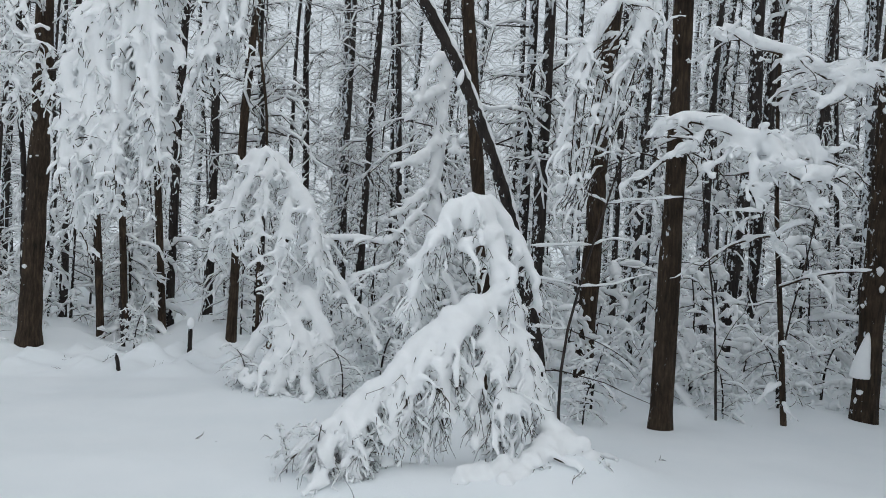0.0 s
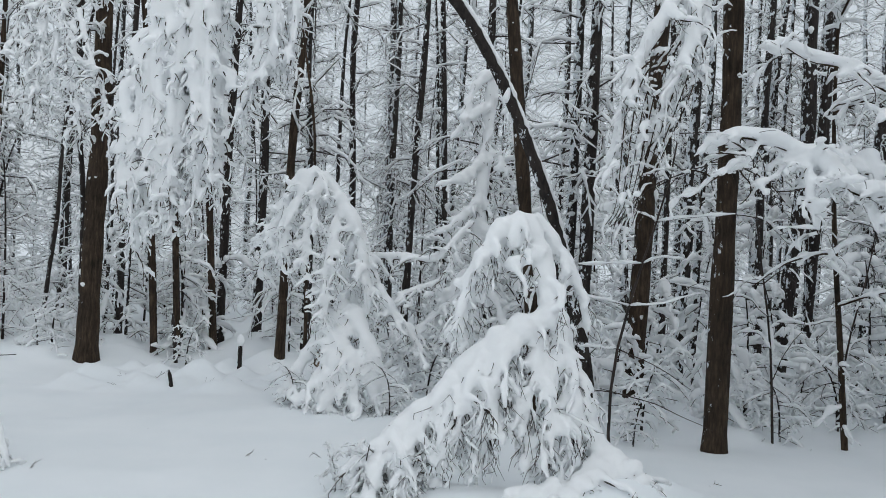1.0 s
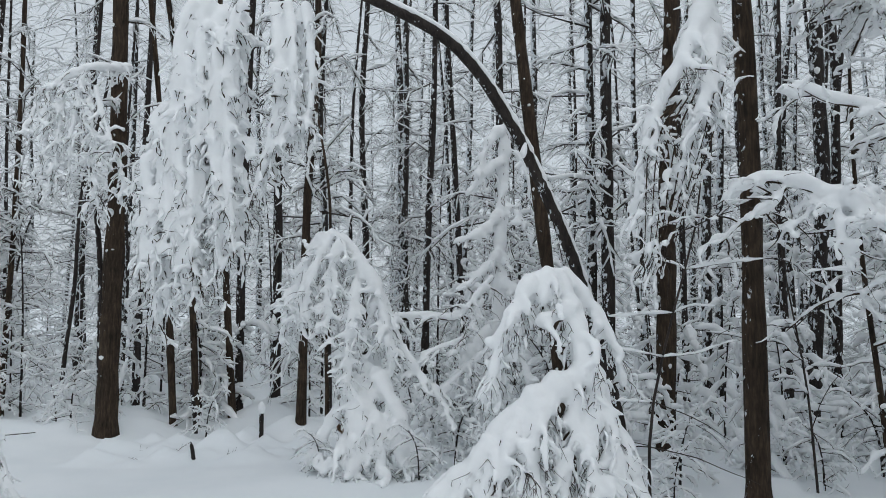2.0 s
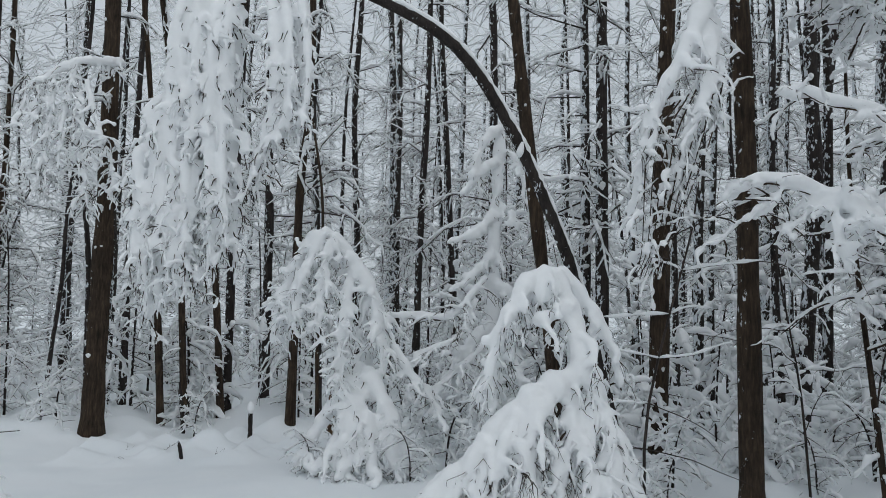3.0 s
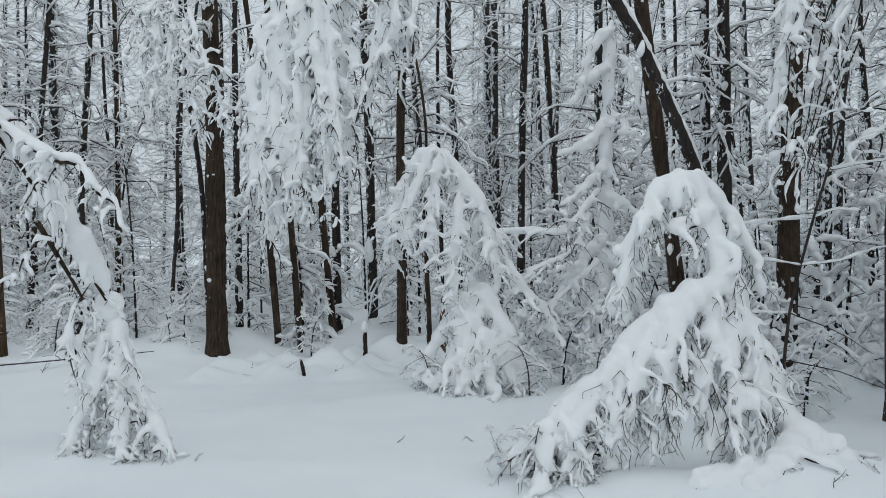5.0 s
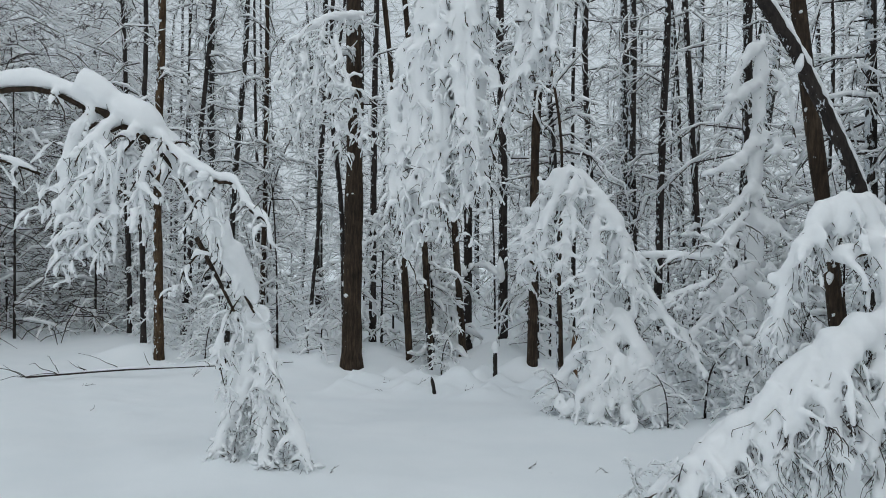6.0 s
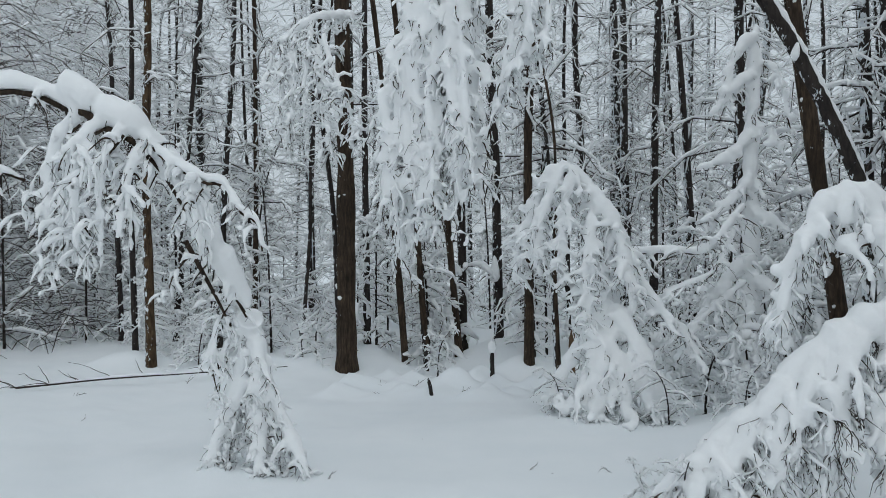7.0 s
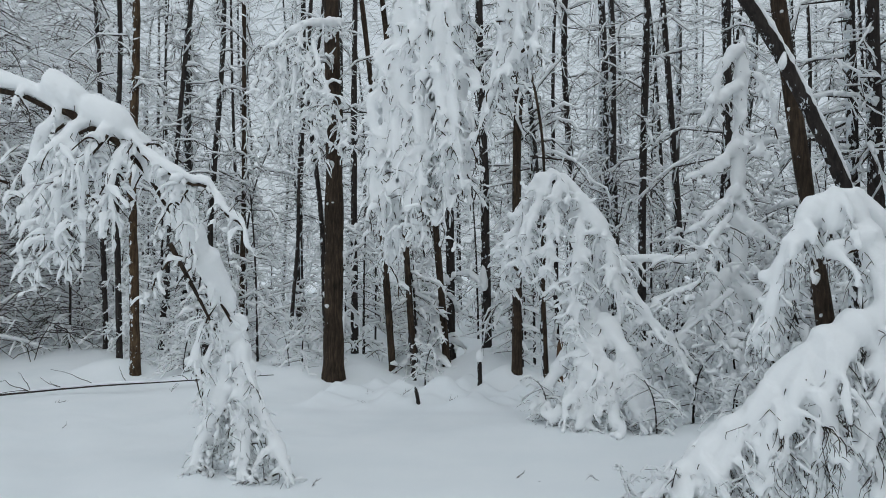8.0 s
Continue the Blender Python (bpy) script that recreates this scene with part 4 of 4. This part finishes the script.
# its last six limbs, high over the pads, are added to shade them
pads = bent_tree("snowy_sapling", "sapling holding out broad pads of snow on dark twigs", [
    ([(3.18, 6.88, -0.1), (3.1, 6.92, 1.0), (3.02, 6.95, 2.0), (2.95, 6.9, 3.0), (2.9, 6.8, 4.2)], 0.03, 0.024, 0.024, 3, 0.45),
    ([(3.0, 6.9, 2.3), (2.54, 5.7, 2.3), (2.37, 5.5, 2.33), (2.09, 5.5, 2.4), (1.8, 5.45, 2.48), (1.54, 5.42, 2.5)], 0.014, 0.105, 0.07, 14, 0.35),
    ([(2.2, 5.5, 2.38), (2.25, 5.35, 2.25), (2.4, 5.3, 2.12), (2.62, 5.3, 2.12)], 0.01, 0.105, 0.085, 16, 0.3),
    ([(1.8, 5.45, 2.45), (1.69, 5.45, 2.3), (1.5, 5.5, 2.2), (1.38, 5.5, 2.08)], 0.01, 0.06, 0.03, 8, 0.4),
    ([(2.1, 5.5, 2.4), (2.1, 5.35, 2.2), (2.11, 5.3, 2.0), (2.15, 5.3, 1.85)], 0.01, 0.075, 0.055, 16, 0.35),
    ([(2.5, 5.7, 2.3), (2.6, 5.55, 2.4), (2.62, 5.5, 2.25), (2.66, 5.5, 2.05)], 0.01, 0.075, 0.05, 14, 0.35),
    ([(2.95, 6.9, 3.0), (2.9, 5.7, 2.98), (2.67, 5.5, 2.86), (2.41, 5.5, 3.0), (2.12, 5.5, 3.06), (1.88, 5.5, 3.2)], 0.012, 0.08, 0.06, 8, 0.35),
    ([(3.3, 6.2, 3.1), (3.02, 5.6, 2.92), (2.8, 5.5, 2.8), (2.65, 5.4, 2.7)], 0.01, 0.075, 0.06, 8, 0.35),
    ([(3.0, 6.9, 1.7), (2.8, 6.6, 1.75), (2.4, 6.4, 1.65), (2.1, 6.3, 1.45)], 0.01, 0.03, 0.025, 8, 0.4),
    ([(3.05, 6.9, 1.3), (3.3, 6.6, 1.45), (3.7, 6.5, 1.5)], 0.01, 0.03, 0.025, 8, 0.4),
] + [([(2.92, 6.85, 3.8 + 0.1 * k), (2.6 + 0.3 * math.cos(1.1 * k), 6.0, 4.2 + 0.1 * k), (2.4 + 0.9 * math.cos(1.1 * k), 5.4 + 0.6 * math.sin(1.1 * k), 4.1 + 0.12 * k)], 0.012, 0.06, 0.05, 9, 0.4) for k in range(6)], 71, 0.35, 0.016, reach=1.0, bare=0.3, load=(0.024, 0.042), rise=(-0.25, 0.2), second=12, spread=0.36, slim=0.5, fringe=0.3, marks=4, fat=0.9, squash=0.7, rounds=7)


# ---- the place: thicket of saplings ----
SAPLINGS = [sapling_meshes(200 + i, h, c, w, k, d, s) for i, (h, c, w, k, d, s) in enumerate((
    (3.2, 26, 1.0, 13, 0.45, 0.03), (4.2, 30, 1.1, 13, 0.4, 0.03), (2.0, 22, 0.8, 13, 0.55, 0.032),
    (5.2, 34, 1.2, 13, 0.4, 0.032), (1.3, 18, 0.7, 13, 0.6, 0.035), (6.5, 36, 1.3, 13, 0.4, 0.03), (3.6, 28, 0.9, 13, 0.6, 0.035)))]
FAR = {0: 8, 1: 9, 3: 10, 5: 11, 6: 8}
SAPLINGS.append(sapling_meshes(240, 1.5, 22, 0.85, 9, 0.25, 0.024, 0.25))
SAPLINGS += [sapling_meshes(250 + i, h, c, w, 9, 0.45, s, 0.06, 3) for i, (h, c, w, s) in enumerate(((3.3, 22, 1.1, 0.036), (4.4, 24, 1.2, 0.042), (5.4, 27, 1.3, 0.044), (6.8, 29, 1.4, 0.044)))]
SAPLINGS += [sapling_meshes(260, 1.2, 22, 0.75, 14, 0.75, 0.025, 0.08, 5, 5, 0.0035), sapling_meshes(261, 2.1, 28, 0.85, 14, 0.75, 0.026, 0.08, 5, 5, 0.0035), sapling_meshes(262, 0.7, 16, 0.6, 12, 0.6, 0.025, 0.1, 5, 5, 0.0035)]
SAPLINGS += [sapling_meshes(270 + i, h, c, w, 8, 0.75, s, 0.1, 6, 5, 0.004) for i, (h, c, w, s) in enumerate(((1.5, 15, 0.85, 0.06), (0.8, 12, 0.6, 0.055), (2.4, 20, 0.9, 0.055)))]
SAPLINGS.append(sapling_meshes(280, 2.7, 24, 0.75, 10, 1.2, 0.042, 0.1, 6, 5, 0.004))
BUSHES = (2, 4, 7, 12, 13, 14, 15, 16, 17)
LABELS = ("bare sapling with every twig coated in snow", "young tree with sagging snow-covered branches", "low bush smothered in fresh snow")
protos = {}


def sapling(i, x, y, turn, size):
    z = float(ground_z(x, y))
    m = pose(x, y, z, 0, 0, turn)
    if i in protos:
        ob = copy_thing(protos[i], m)
        ob.scale = (size, size, size)
        return ob
    ob = thing("snowy_bush" if i in BUSHES else "snowy_young_tree", "bare twiggy bush lightly dusted with snow" if i == 7 else LABELS[2 if i in BUSHES else i % 2], "bush" if i in BUSHES else "tree", "snowy undergrowth")
    for name, me in zip(("stem", "branch_work", "branch_snow"), SAPLINGS[i]):
        child(name, me, ob, kind="" if name == "stem" else "stuff")
    ob.matrix_basis = m
    ob.scale = (size, size, size)
    protos[i] = ob
    return ob


def off_track(x, y, wide):
    """Whether a place lies clear of the clearing and of the track that leaves it."""
    if x < -5.0 and y < 15 and (x + 5) * 0.62 + (y - 6.2) * 0.78 < wide and math.hypot(x, y) < 17:
        return False
    return not (-7.0 <= x < 1.2 and y < 11.0) and not (x >= 1.2 and y < 8.4)


rng = random.Random(909)
placed = []
for kinds, wanted, near, far, gap0 in (((0, 1, 3, 3, 5, 5, 6), 68, 11.5, 28, 0.95), ((2, 4, 4, 2, 6), 50, 10.2, 20, 0.5)):
    tries, got = 0, 0
    while got < wanted and tries < 6000:
        tries += 1
        bearing, dist = rng.uniform(-64, 42), near + (far - near) * rng.random() ** 0.8
        x, y = dist * math.sin(radians(bearing)), dist * math.cos(radians(bearing))
        gap = gap0 + 0.015 * dist
        if not off_track(x, y, 1.6) or any((x - a) ** 2 + (y - b) ** 2 < gap ** 2 for a, b in placed):
            continue
        placed.append((x, y))
        got += 1
        i = rng.choice(kinds)
        sapling(FAR.get(i, i) if dist > 17 else (12, 13, 14)[got % 3] if dist < 12.5 and i in (2, 4, 6) else i, x, y, rng.uniform(0, 360), rng.uniform(0.8, 1.2))
for x, y, i, size in ((2.6, 7.7, 14, 1), (0.9, 7.7, 14, 1), (0.4, 9.9, 12, 1), (-0.5, 9.6, 12, 1), (4.9, 10.2, 6, 0.9),
                      (5.6, 9.0, 13, 1.1), (5.9, 10.8, 3, 0.9), (1.5, 7.3, 14, 1), (2.7, 7.1, 14, 0.8), (3.4, 7.5, 14, 1), (1.3, 6.7, 14, 0.7), (4.2, 8.2, 14, 1.1), (0.6, 8.5, 12, 0.8), (-0.6, 8.1, 14, 1),
                      (-4.1, 10.2, 14, 0.9), (-5.9, 10.0, 14, 1), (-6.4, 10.5, 12, 0.8),
                      (-7.1, 10.0, 14, 0.8), (-7.8, 9.8, 12, 0.8), (-0.9, 7.4, 14, 0.7), (-0.3, 7.0, 14, 0.6)):
    sapling(i, x, y, rng.uniform(0, 360), size)
# fine brush round the feet of the bent birches
for x, y, i, size in ((-0.72, 4.72, 14, 0.5), (-0.45, 4.68, 14, 0.42), (-0.92, 4.85, 14, 0.36), (-0.6, 4.95, 16, 0.36), (-1.9, 7.6, 14, 0.6), (-1.3, 7.5, 14, 0.6), (-1.0, 7.65, 14, 0.55), (-1.6, 7.45, 14, 0.5), (-3.66, 4.85, 14, 0.3), (-3.45, 4.88, 14, 0.34), (-3.3, 4.92, 14, 0.26),
                      (-9.0, 10.2, 18, 0.7), (-10.0, 11.2, 18, 0.9), (-9.3, 11.3, 12, 1), (-11.0, 12.0, 18, 1), (-12.0, 13.0, 18, 1), (-10.4, 11.9, 13, 1), (-8.0, 10.2, 14, 1), (-11.6, 12.4, 12, 1), (-12.8, 13.4, 12, 1.1), (-13.8, 13.9, 18, 1)):
    sapling(i, x, y, rng.uniform(0, 360), size)
# dense wood at the far end of the track
for x, y, i, size in ((-20.5, 17.0, 11, 1), (-19.2, 17.6, 10, 1), (-18.0, 16.4, 11, 1), (-17.0, 17.2, 9, 1), (-16.2, 15.6, 11, 1), (-15.0, 15.0, 10, 1), (-14.2, 14.2, 8, 1), (-13.0, 13.6, 10, 0.9), (-21.5, 18.5, 11, 1.2), (-18.6, 19.4, 11, 1.2), (-15.8, 18.4, 11, 1.2),
                      (-22.8, 16.6, 11, 1), (-21.0, 14.0, 10, 1), (-14.6, 9.9, 5, 1.2), (-16.3, 11.6, 5, 1.2), (-18.4, 12.4, 3, 1.2), (-12.4, 8.0, 5, 1.1), (-24.5, 19.0, 11, 1.2), (-23.0, 21.0, 11, 1.3), (-20.0, 22.0, 11, 1.3)):
    sapling(i, x, y, rng.uniform(0, 360), size)
# bushes weighed down by fat pads of snow
for x, y, i, size in ((2.3, 7.6, 16, 1), (2.75, 8.1, 15, 0.9), (3.3, 8.8, 15, 1), (3.9, 8.6, 16, 1.1), (4.6, 9.3, 15, 1.1), (1.35, 7.9, 16, 0.9), (1.9, 9.2, 15, 1), (0.6, 9.2, 15, 1), (2.7, 9.9, 17, 1), (1.3, 10.4, 17, 1),
                      (3.8, 10.8, 17, 1.1), (5.4, 10.4, 17, 1), (0.1, 9.7, 15, 1.1), (-0.9, 9.2, 16, 1), (-0.6, 10.4, 17, 0.9), (0.5, 11.9, 17, 1.1), (2.2, 11.6, 17, 1.1),
                      (-4.6, 11.9, 15, 1), (-2.6, 12.3, 17, 1), (6.4, 9.8, 17, 1), (4.4, 7.7, 16, 0.9), (3.2, 7.9, 16, 0.8), (-0.2, 8.1, 16, 0.9), (-6.5, 12.2, 17, 1), (-8.2, 10.6, 15, 0.9), (-3.0, 11.5, 18, 1),
                      (-5.0, 12.2, 18, 1), (-5.9, 10.9, 18, 0.8), (-0.8, 11.5, 18, 1), (-7.7, 11.0, 18, 0.8), (-8.4, 12.4, 18, 1.1), (1.5, 11.0, 18, 1), (3.2, 10.2, 18, 1)):
    sapling(i, x, y, rng.uniform(0, 360), size)
# unseen trees beside and behind the clearing, added to hold back sky light
for x, y in ((6.5, 4.5), (8.5, 1.5), (7.0, -1.5), (9.5, -5.0), (5.5, -6.5), (1.0, -8.0), (-4.0, -9.0), (5.2, 1.8), (11.0, 4.5), (11.5, 0.0)):
    tall_tree(x, y, 0, 0, 0.1, BARK_DARK, DARK, clots=0)
for x, y, i in ((5.6, 3.4, 3), (7.2, 2.4, 5), (5.9, -0.2, 3), (7.4, -3.8, 5), (3.6, -7.0, 3), (-1.6, -8.2, 5), (-7.0, -7.5, 3), (-10.5, -4.0, 5)):
    sapling(i, x, y, rng.uniform(0, 360), 1.1)

# woods farther off, and unseen ones beside and behind, added to shade the clearing
def tangle(name, label, seed, count, lo, hi, near, far, thin, thick, mat=BRANCH_SNOW, top=13):
    nrng = np.random.default_rng(seed)
    ang = np.radians(nrng.uniform(lo, hi, count))
    dist = nrng.uniform(near, far, count)
    bz = nrng.uniform(0, 1, count) ** 1.25 * top
    th = nrng.uniform(0, 2 * np.pi, count)
    ln = nrng.uniform(0.5, 1.7, count)[:, None]
    s = np.linspace(0, 1, 3)[None, :]
    P = np.stack([(dist * np.sin(ang))[:, None] + np.cos(th)[:, None] * ln * s, (dist * np.cos(ang))[:, None] + np.sin(th)[:, None] * ln * s,
                  bz[:, None] + ln * (nrng.uniform(-0.2, 0.5, count)[:, None] * s - 0.55 * s ** 2)], -1)
    R = nrng.uniform(thin, thick, count)[:, None] * np.array([0.8, 1, 0.3])[None, :]
    tagged(new(name, tube_mesh(name, P, R, 3, mat)), label, "woods", kind="stuff")


tangle("far_woods", "tangle of snow-covered twigs deep in the wood", 4, 27000, -72, 50, 17, 42, 0.010, 0.026)
tangle("far_twigs", "bare dark twigs deep in the wood", 6, 5000, -72, 50, 20, 40, 0.006, 0.013, TWIG)
tangle("dense_wood", "close tangle of snowy branches beyond the track", 9, 10000, -80, -42, 18, 32, 0.007, 0.018, top=10)
tangle("wood_twigs", "fine bare twigs among the close branches beyond the track", 12, 8000, -80, -44, 16, 30, 0.005, 0.012, TWIG, top=10)
# out of view: these two only block light from the right and from behind
tangle("shade_wood_beside", "unseen snowy branches beside the clearing, added to shade it", 14, 5500, 43, 135, 6, 12, 0.025, 0.06, top=8)
tangle("shade_woods_behind", "unseen snow-covered branches behind the clearing, added to dim its light", 5, 2000, 62, 275, 12, 19, 0.03, 0.06, top=8)


# ---- the place: small things on the snow ----
def stub(name, label, x, y, h, r, lean, mat, seed, cap):
    rng = random.Random(seed)
    ob = thing(name, label, "stump")
    z = float(ground_z(x, y))
    ob.location = (x, y, z)
    path = smooth_path([(0, 0, -0.12), (lean[0] * 0.5, lean[1] * 0.5, h * 0.5), (lean[0], lean[1], h)], 8)
    rad = r * np.array([1.15, 1.05, 1, 1.05, 0.95, 1, 0.9, 0.45])
    child("wood", tube_mesh("wood", [path], [rad], 7, mat), ob)
    if cap:
        top = path[-1]
        child("snow_cap", tube_mesh("snow_cap", [np.array([top + (0, 0, dz) for dz in (-0.05, 0.0, 0.06, 0.1)])], [r * np.array([1.1, 1.8, 1.5, 0.5])], 8, BRANCH_SNOW), ob)


stub("broken_post", "broken orange-brown stem standing in snow", -2.14, 9.66, 0.55, 0.045, (0.02, 0), DEADWOOD, 1, False)
stub("dark_stub", "short dark stub with a snow cap", -3.13, 9.57, 0.36, 0.03, (0.0, 0), BARK_DARK, 2, True)
stub("dark_stub", "crooked dark stub poking out of the snow", -3.5, 8.4, 0.2, 0.022, (-0.06, 0), BARK_DARK, 3, False)
stub("dark_stub", "slanting stub leaning on a trunk", -4.35, 10.5, 0.7, 0.03, (-0.12, 0.05), BARK_DARK, 4, False)


def ground_twig(x, y, size, turn, seed):
    """A few bare twig ends that stick out of the snow."""
    rng = random.Random(seed)
    ob = thing("twig", "bare dark twig sticking out of the snow", "twig", "twigs in the snow")
    ob.location = (x, y, float(ground_z(x, y)))
    t = Twigs(7)
    a = radians(turn)
    b = grow(rng, (0, 0, -0.03), (math.cos(a), math.sin(a), 0.7), size, 7, 0.25, 0.15)
    t.put(rng, b, 0.0028 + 0.005 * size, 0)
    for k in (2, 3, 4, 5):
        a2 = a + rng.choice((-1, 1)) * rng.uniform(0.4, 1.1)
        t.put(rng, grow(rng, b[k], (math.cos(a2), math.sin(a2), rng.uniform(0.1, 0.9)), size * rng.uniform(0.2, 0.55), 7, 0.1, 0.25), 0.0018 + 0.003 * size, 0)
    child("wood", t.twig_mesh("wood", 4), ob)


for i, (x, y, sz, tn) in enumerate(((-0.54, 4.71, 0.4, 150), (-0.5, 4.65, 0.35, 60), (1.49, 5.4, 0.25, 20), (2.23, 6.16, 0.16, 100), (-1.8, 5.71, 0.14, 10), (-1.66, 5.62, 0.14, 20),
                                    (-6.27, 6.06, 0.14, 40), (-1.16, 5.76, 0.2, 160), (-2.9, 6.4, 0.1, 30), (-5.2, 6.6, 0.1, 80), (-2.4, 8.3, 0.2, 10), (-2.0, 8.0, 0.25, 60), (-3.0, 4.95, 0.18, 0),
                                    (1.35, 4.75, 0.3, 150), (0.75, 4.35, 0.25, 60), (0.9, 4.25, 0.2, 100), (-7.6, 7.2, 0.3, 40), (-6.9, 8.4, 0.4, 100), (-4.2, 8.6, 0.2, 170), (-4.5, 8.9, 0.3, 40), (-3.3, 8.7, 0.25, 30), (-2.9, 9.0, 0.22, 150), (-4.0, 9.0, 0.28, 80), (-0.52, 4.12, 0.5, 70), (-0.5, 4.15, 0.35, 175))):
    ground_twig(x, y, sz * 0.7, tn, 300 + i)

# thin lone stem beside the bowed birch
lone = thing("thin_stem", "thin dark stem with side twigs beside a bowed birch", "sapling")
t = Twigs(10)
rng = random.Random(8)
stem = smooth_path([(0.99, 5.91, -0.05), (0.94, 5.9, 0.35), (0.97, 5.88, 0.9), (1.1, 5.85, 1.5), (1.3, 5.8, 2.3), (1.35, 5.8, 2.9)], 10)
t.put(rng, stem, 0.014, 0)
for k in range(2, 9):
    for q in (-1, 1):
        t.put(rng, grow(rng, stem[k], (q * rng.uniform(0.5, 1), rng.uniform(-0.4, 0.3), rng.uniform(-0.1, 0.4)), rng.uniform(0.3, 0.8), 10, 0.15, 0.08), 0.005, rng.choice((0, 0.014)))
child("stem", t.twig_mesh("stem", 5), lone)
child("snow", t.snow_mesh("snow"), lone, kind="stuff")



def wiry_sapling(x, y, height, seed, lean, reach):
    """A thin dark stem with long level twigs, some of them carrying a line of snow."""
    rng = random.Random(seed)
    ob = thing("wiry_sapling", "thin dark sapling with long bare level twigs", "sapling", "thin bare saplings")
    z = float(ground_z(x, y))
    ob.location = (x, y, z)
    t = Twigs(10)
    stem = smooth_path([(0, 0, -0.05), (lean * 0.2, 0.02, height * 0.35), (lean * 0.7, 0, height * 0.7), (lean, 0, height)], 10)
    t.put(rng, stem, 0.013, 0)
    for k in (2, 3, 4, 5, 5, 6, 7, 7, 8, 9, 9):
        q = rng.choice((-1, 1))
        b = grow(rng, stem[k], (q * rng.uniform(0.3, 1), rng.uniform(-0.7, 0.5), rng.uniform(-0.2, 1.0)), reach * rng.uniform(0.3, 1.1), 10, 0.4, 0.15)
        t.put(rng, b, 0.005, rng.choice((0, 0, 0.012, 0.02)), 1.0)
        for j in (3, 5, 7):
            t.put(rng, grow(rng, b[j], (q * 0.5, rng.uniform(-0.6, 0.6), rng.uniform(-0.9, 0.6)), reach * rng.uniform(0.15, 0.4), 10, 0.4, 0.22), 0.003, rng.choice((0, 0, 0.011)), 1.0)
    child("stem", t.twig_mesh("stem", 4), ob)
    child("snow", t.snow_mesh("snow", 4), ob, kind="stuff")


for i, (x, y, hh, ln, rc) in enumerate(((2.6, 7.0, 2.6, -0.3, 0.9), (3.4, 7.5, 2.2, 0.3, 0.8), (4.6, 8.2, 2.6, 0.3, 0.9))):
    wiry_sapling(x, y, hh, 600 + i, ln, rc)

# fallen pole at the edge of the track
pole = thing("fallen_pole", "thin fallen stem with bare twigs lying on snow", "branch")
t = Twigs(10)
rng = random.Random(9)
za, zb = float(ground_z(-8.58, 7.35)), float(ground_z(-6.0, 9.6))
stem = smooth_path([(-8.58, 7.35, za + 0.03), (-7.8, 8.05, za + 0.06), (-7.0, 8.7, za + 0.06), (-6.0, 9.4, za + 0.08)], 10)
t.put(rng, stem, 0.017, 0.02, 1.0)
for k in (0, 0, 0, 1, 1, 1, 2, 2, 3, 4, 6, 7):
    t.put(rng, grow(rng, stem[k], (rng.uniform(-1, 0.2), rng.uniform(-1, 0.4), rng.uniform(0.1, 0.9)), rng.uniform(0.25, 0.65), 10, 0.2, 0.14), 0.005, 0)
child("stem", t.twig_mesh("stem", 5), pole)
child("snow", t.snow_mesh("snow"), pole)

# wedge of snow pressed against a trunk
wedge = thing("snow_wedge", "wedge of wind-packed snow pressed against a dark trunk", "snow")
wz = float(ground_z(4.05, 7.15))
wp = np.array([[3.96, 7.09, wz + 0.42], [3.96, 7.09, wz + 0.45], [3.97, 7.09, wz + 0.56], [3.99, 7.08, wz + 0.7], [4.02, 7.08, wz + 0.88]])
child("snow", tube_mesh("snow", [wp], [np.array([0.085, 0.09, 0.075, 0.05, 0.012])], 10, BRANCH_SNOW), wedge)

# lodged clump of snow on a dark trunk
clump = thing("snow_clump", "cone of snow lodged on a dark trunk", "snow")
cp = np.array([[-3.82, 12.27, 1.06], [-3.82, 12.25, 1.12], [-3.82, 12.26, 1.24], [-3.82, 12.28, 1.38], [-3.82, 12.31, 1.52]])
child("snow", tube_mesh("snow", [cp], [np.array([0.05, 0.085, 0.078, 0.05, 0.015])], 9, BRANCH_SNOW), clump)
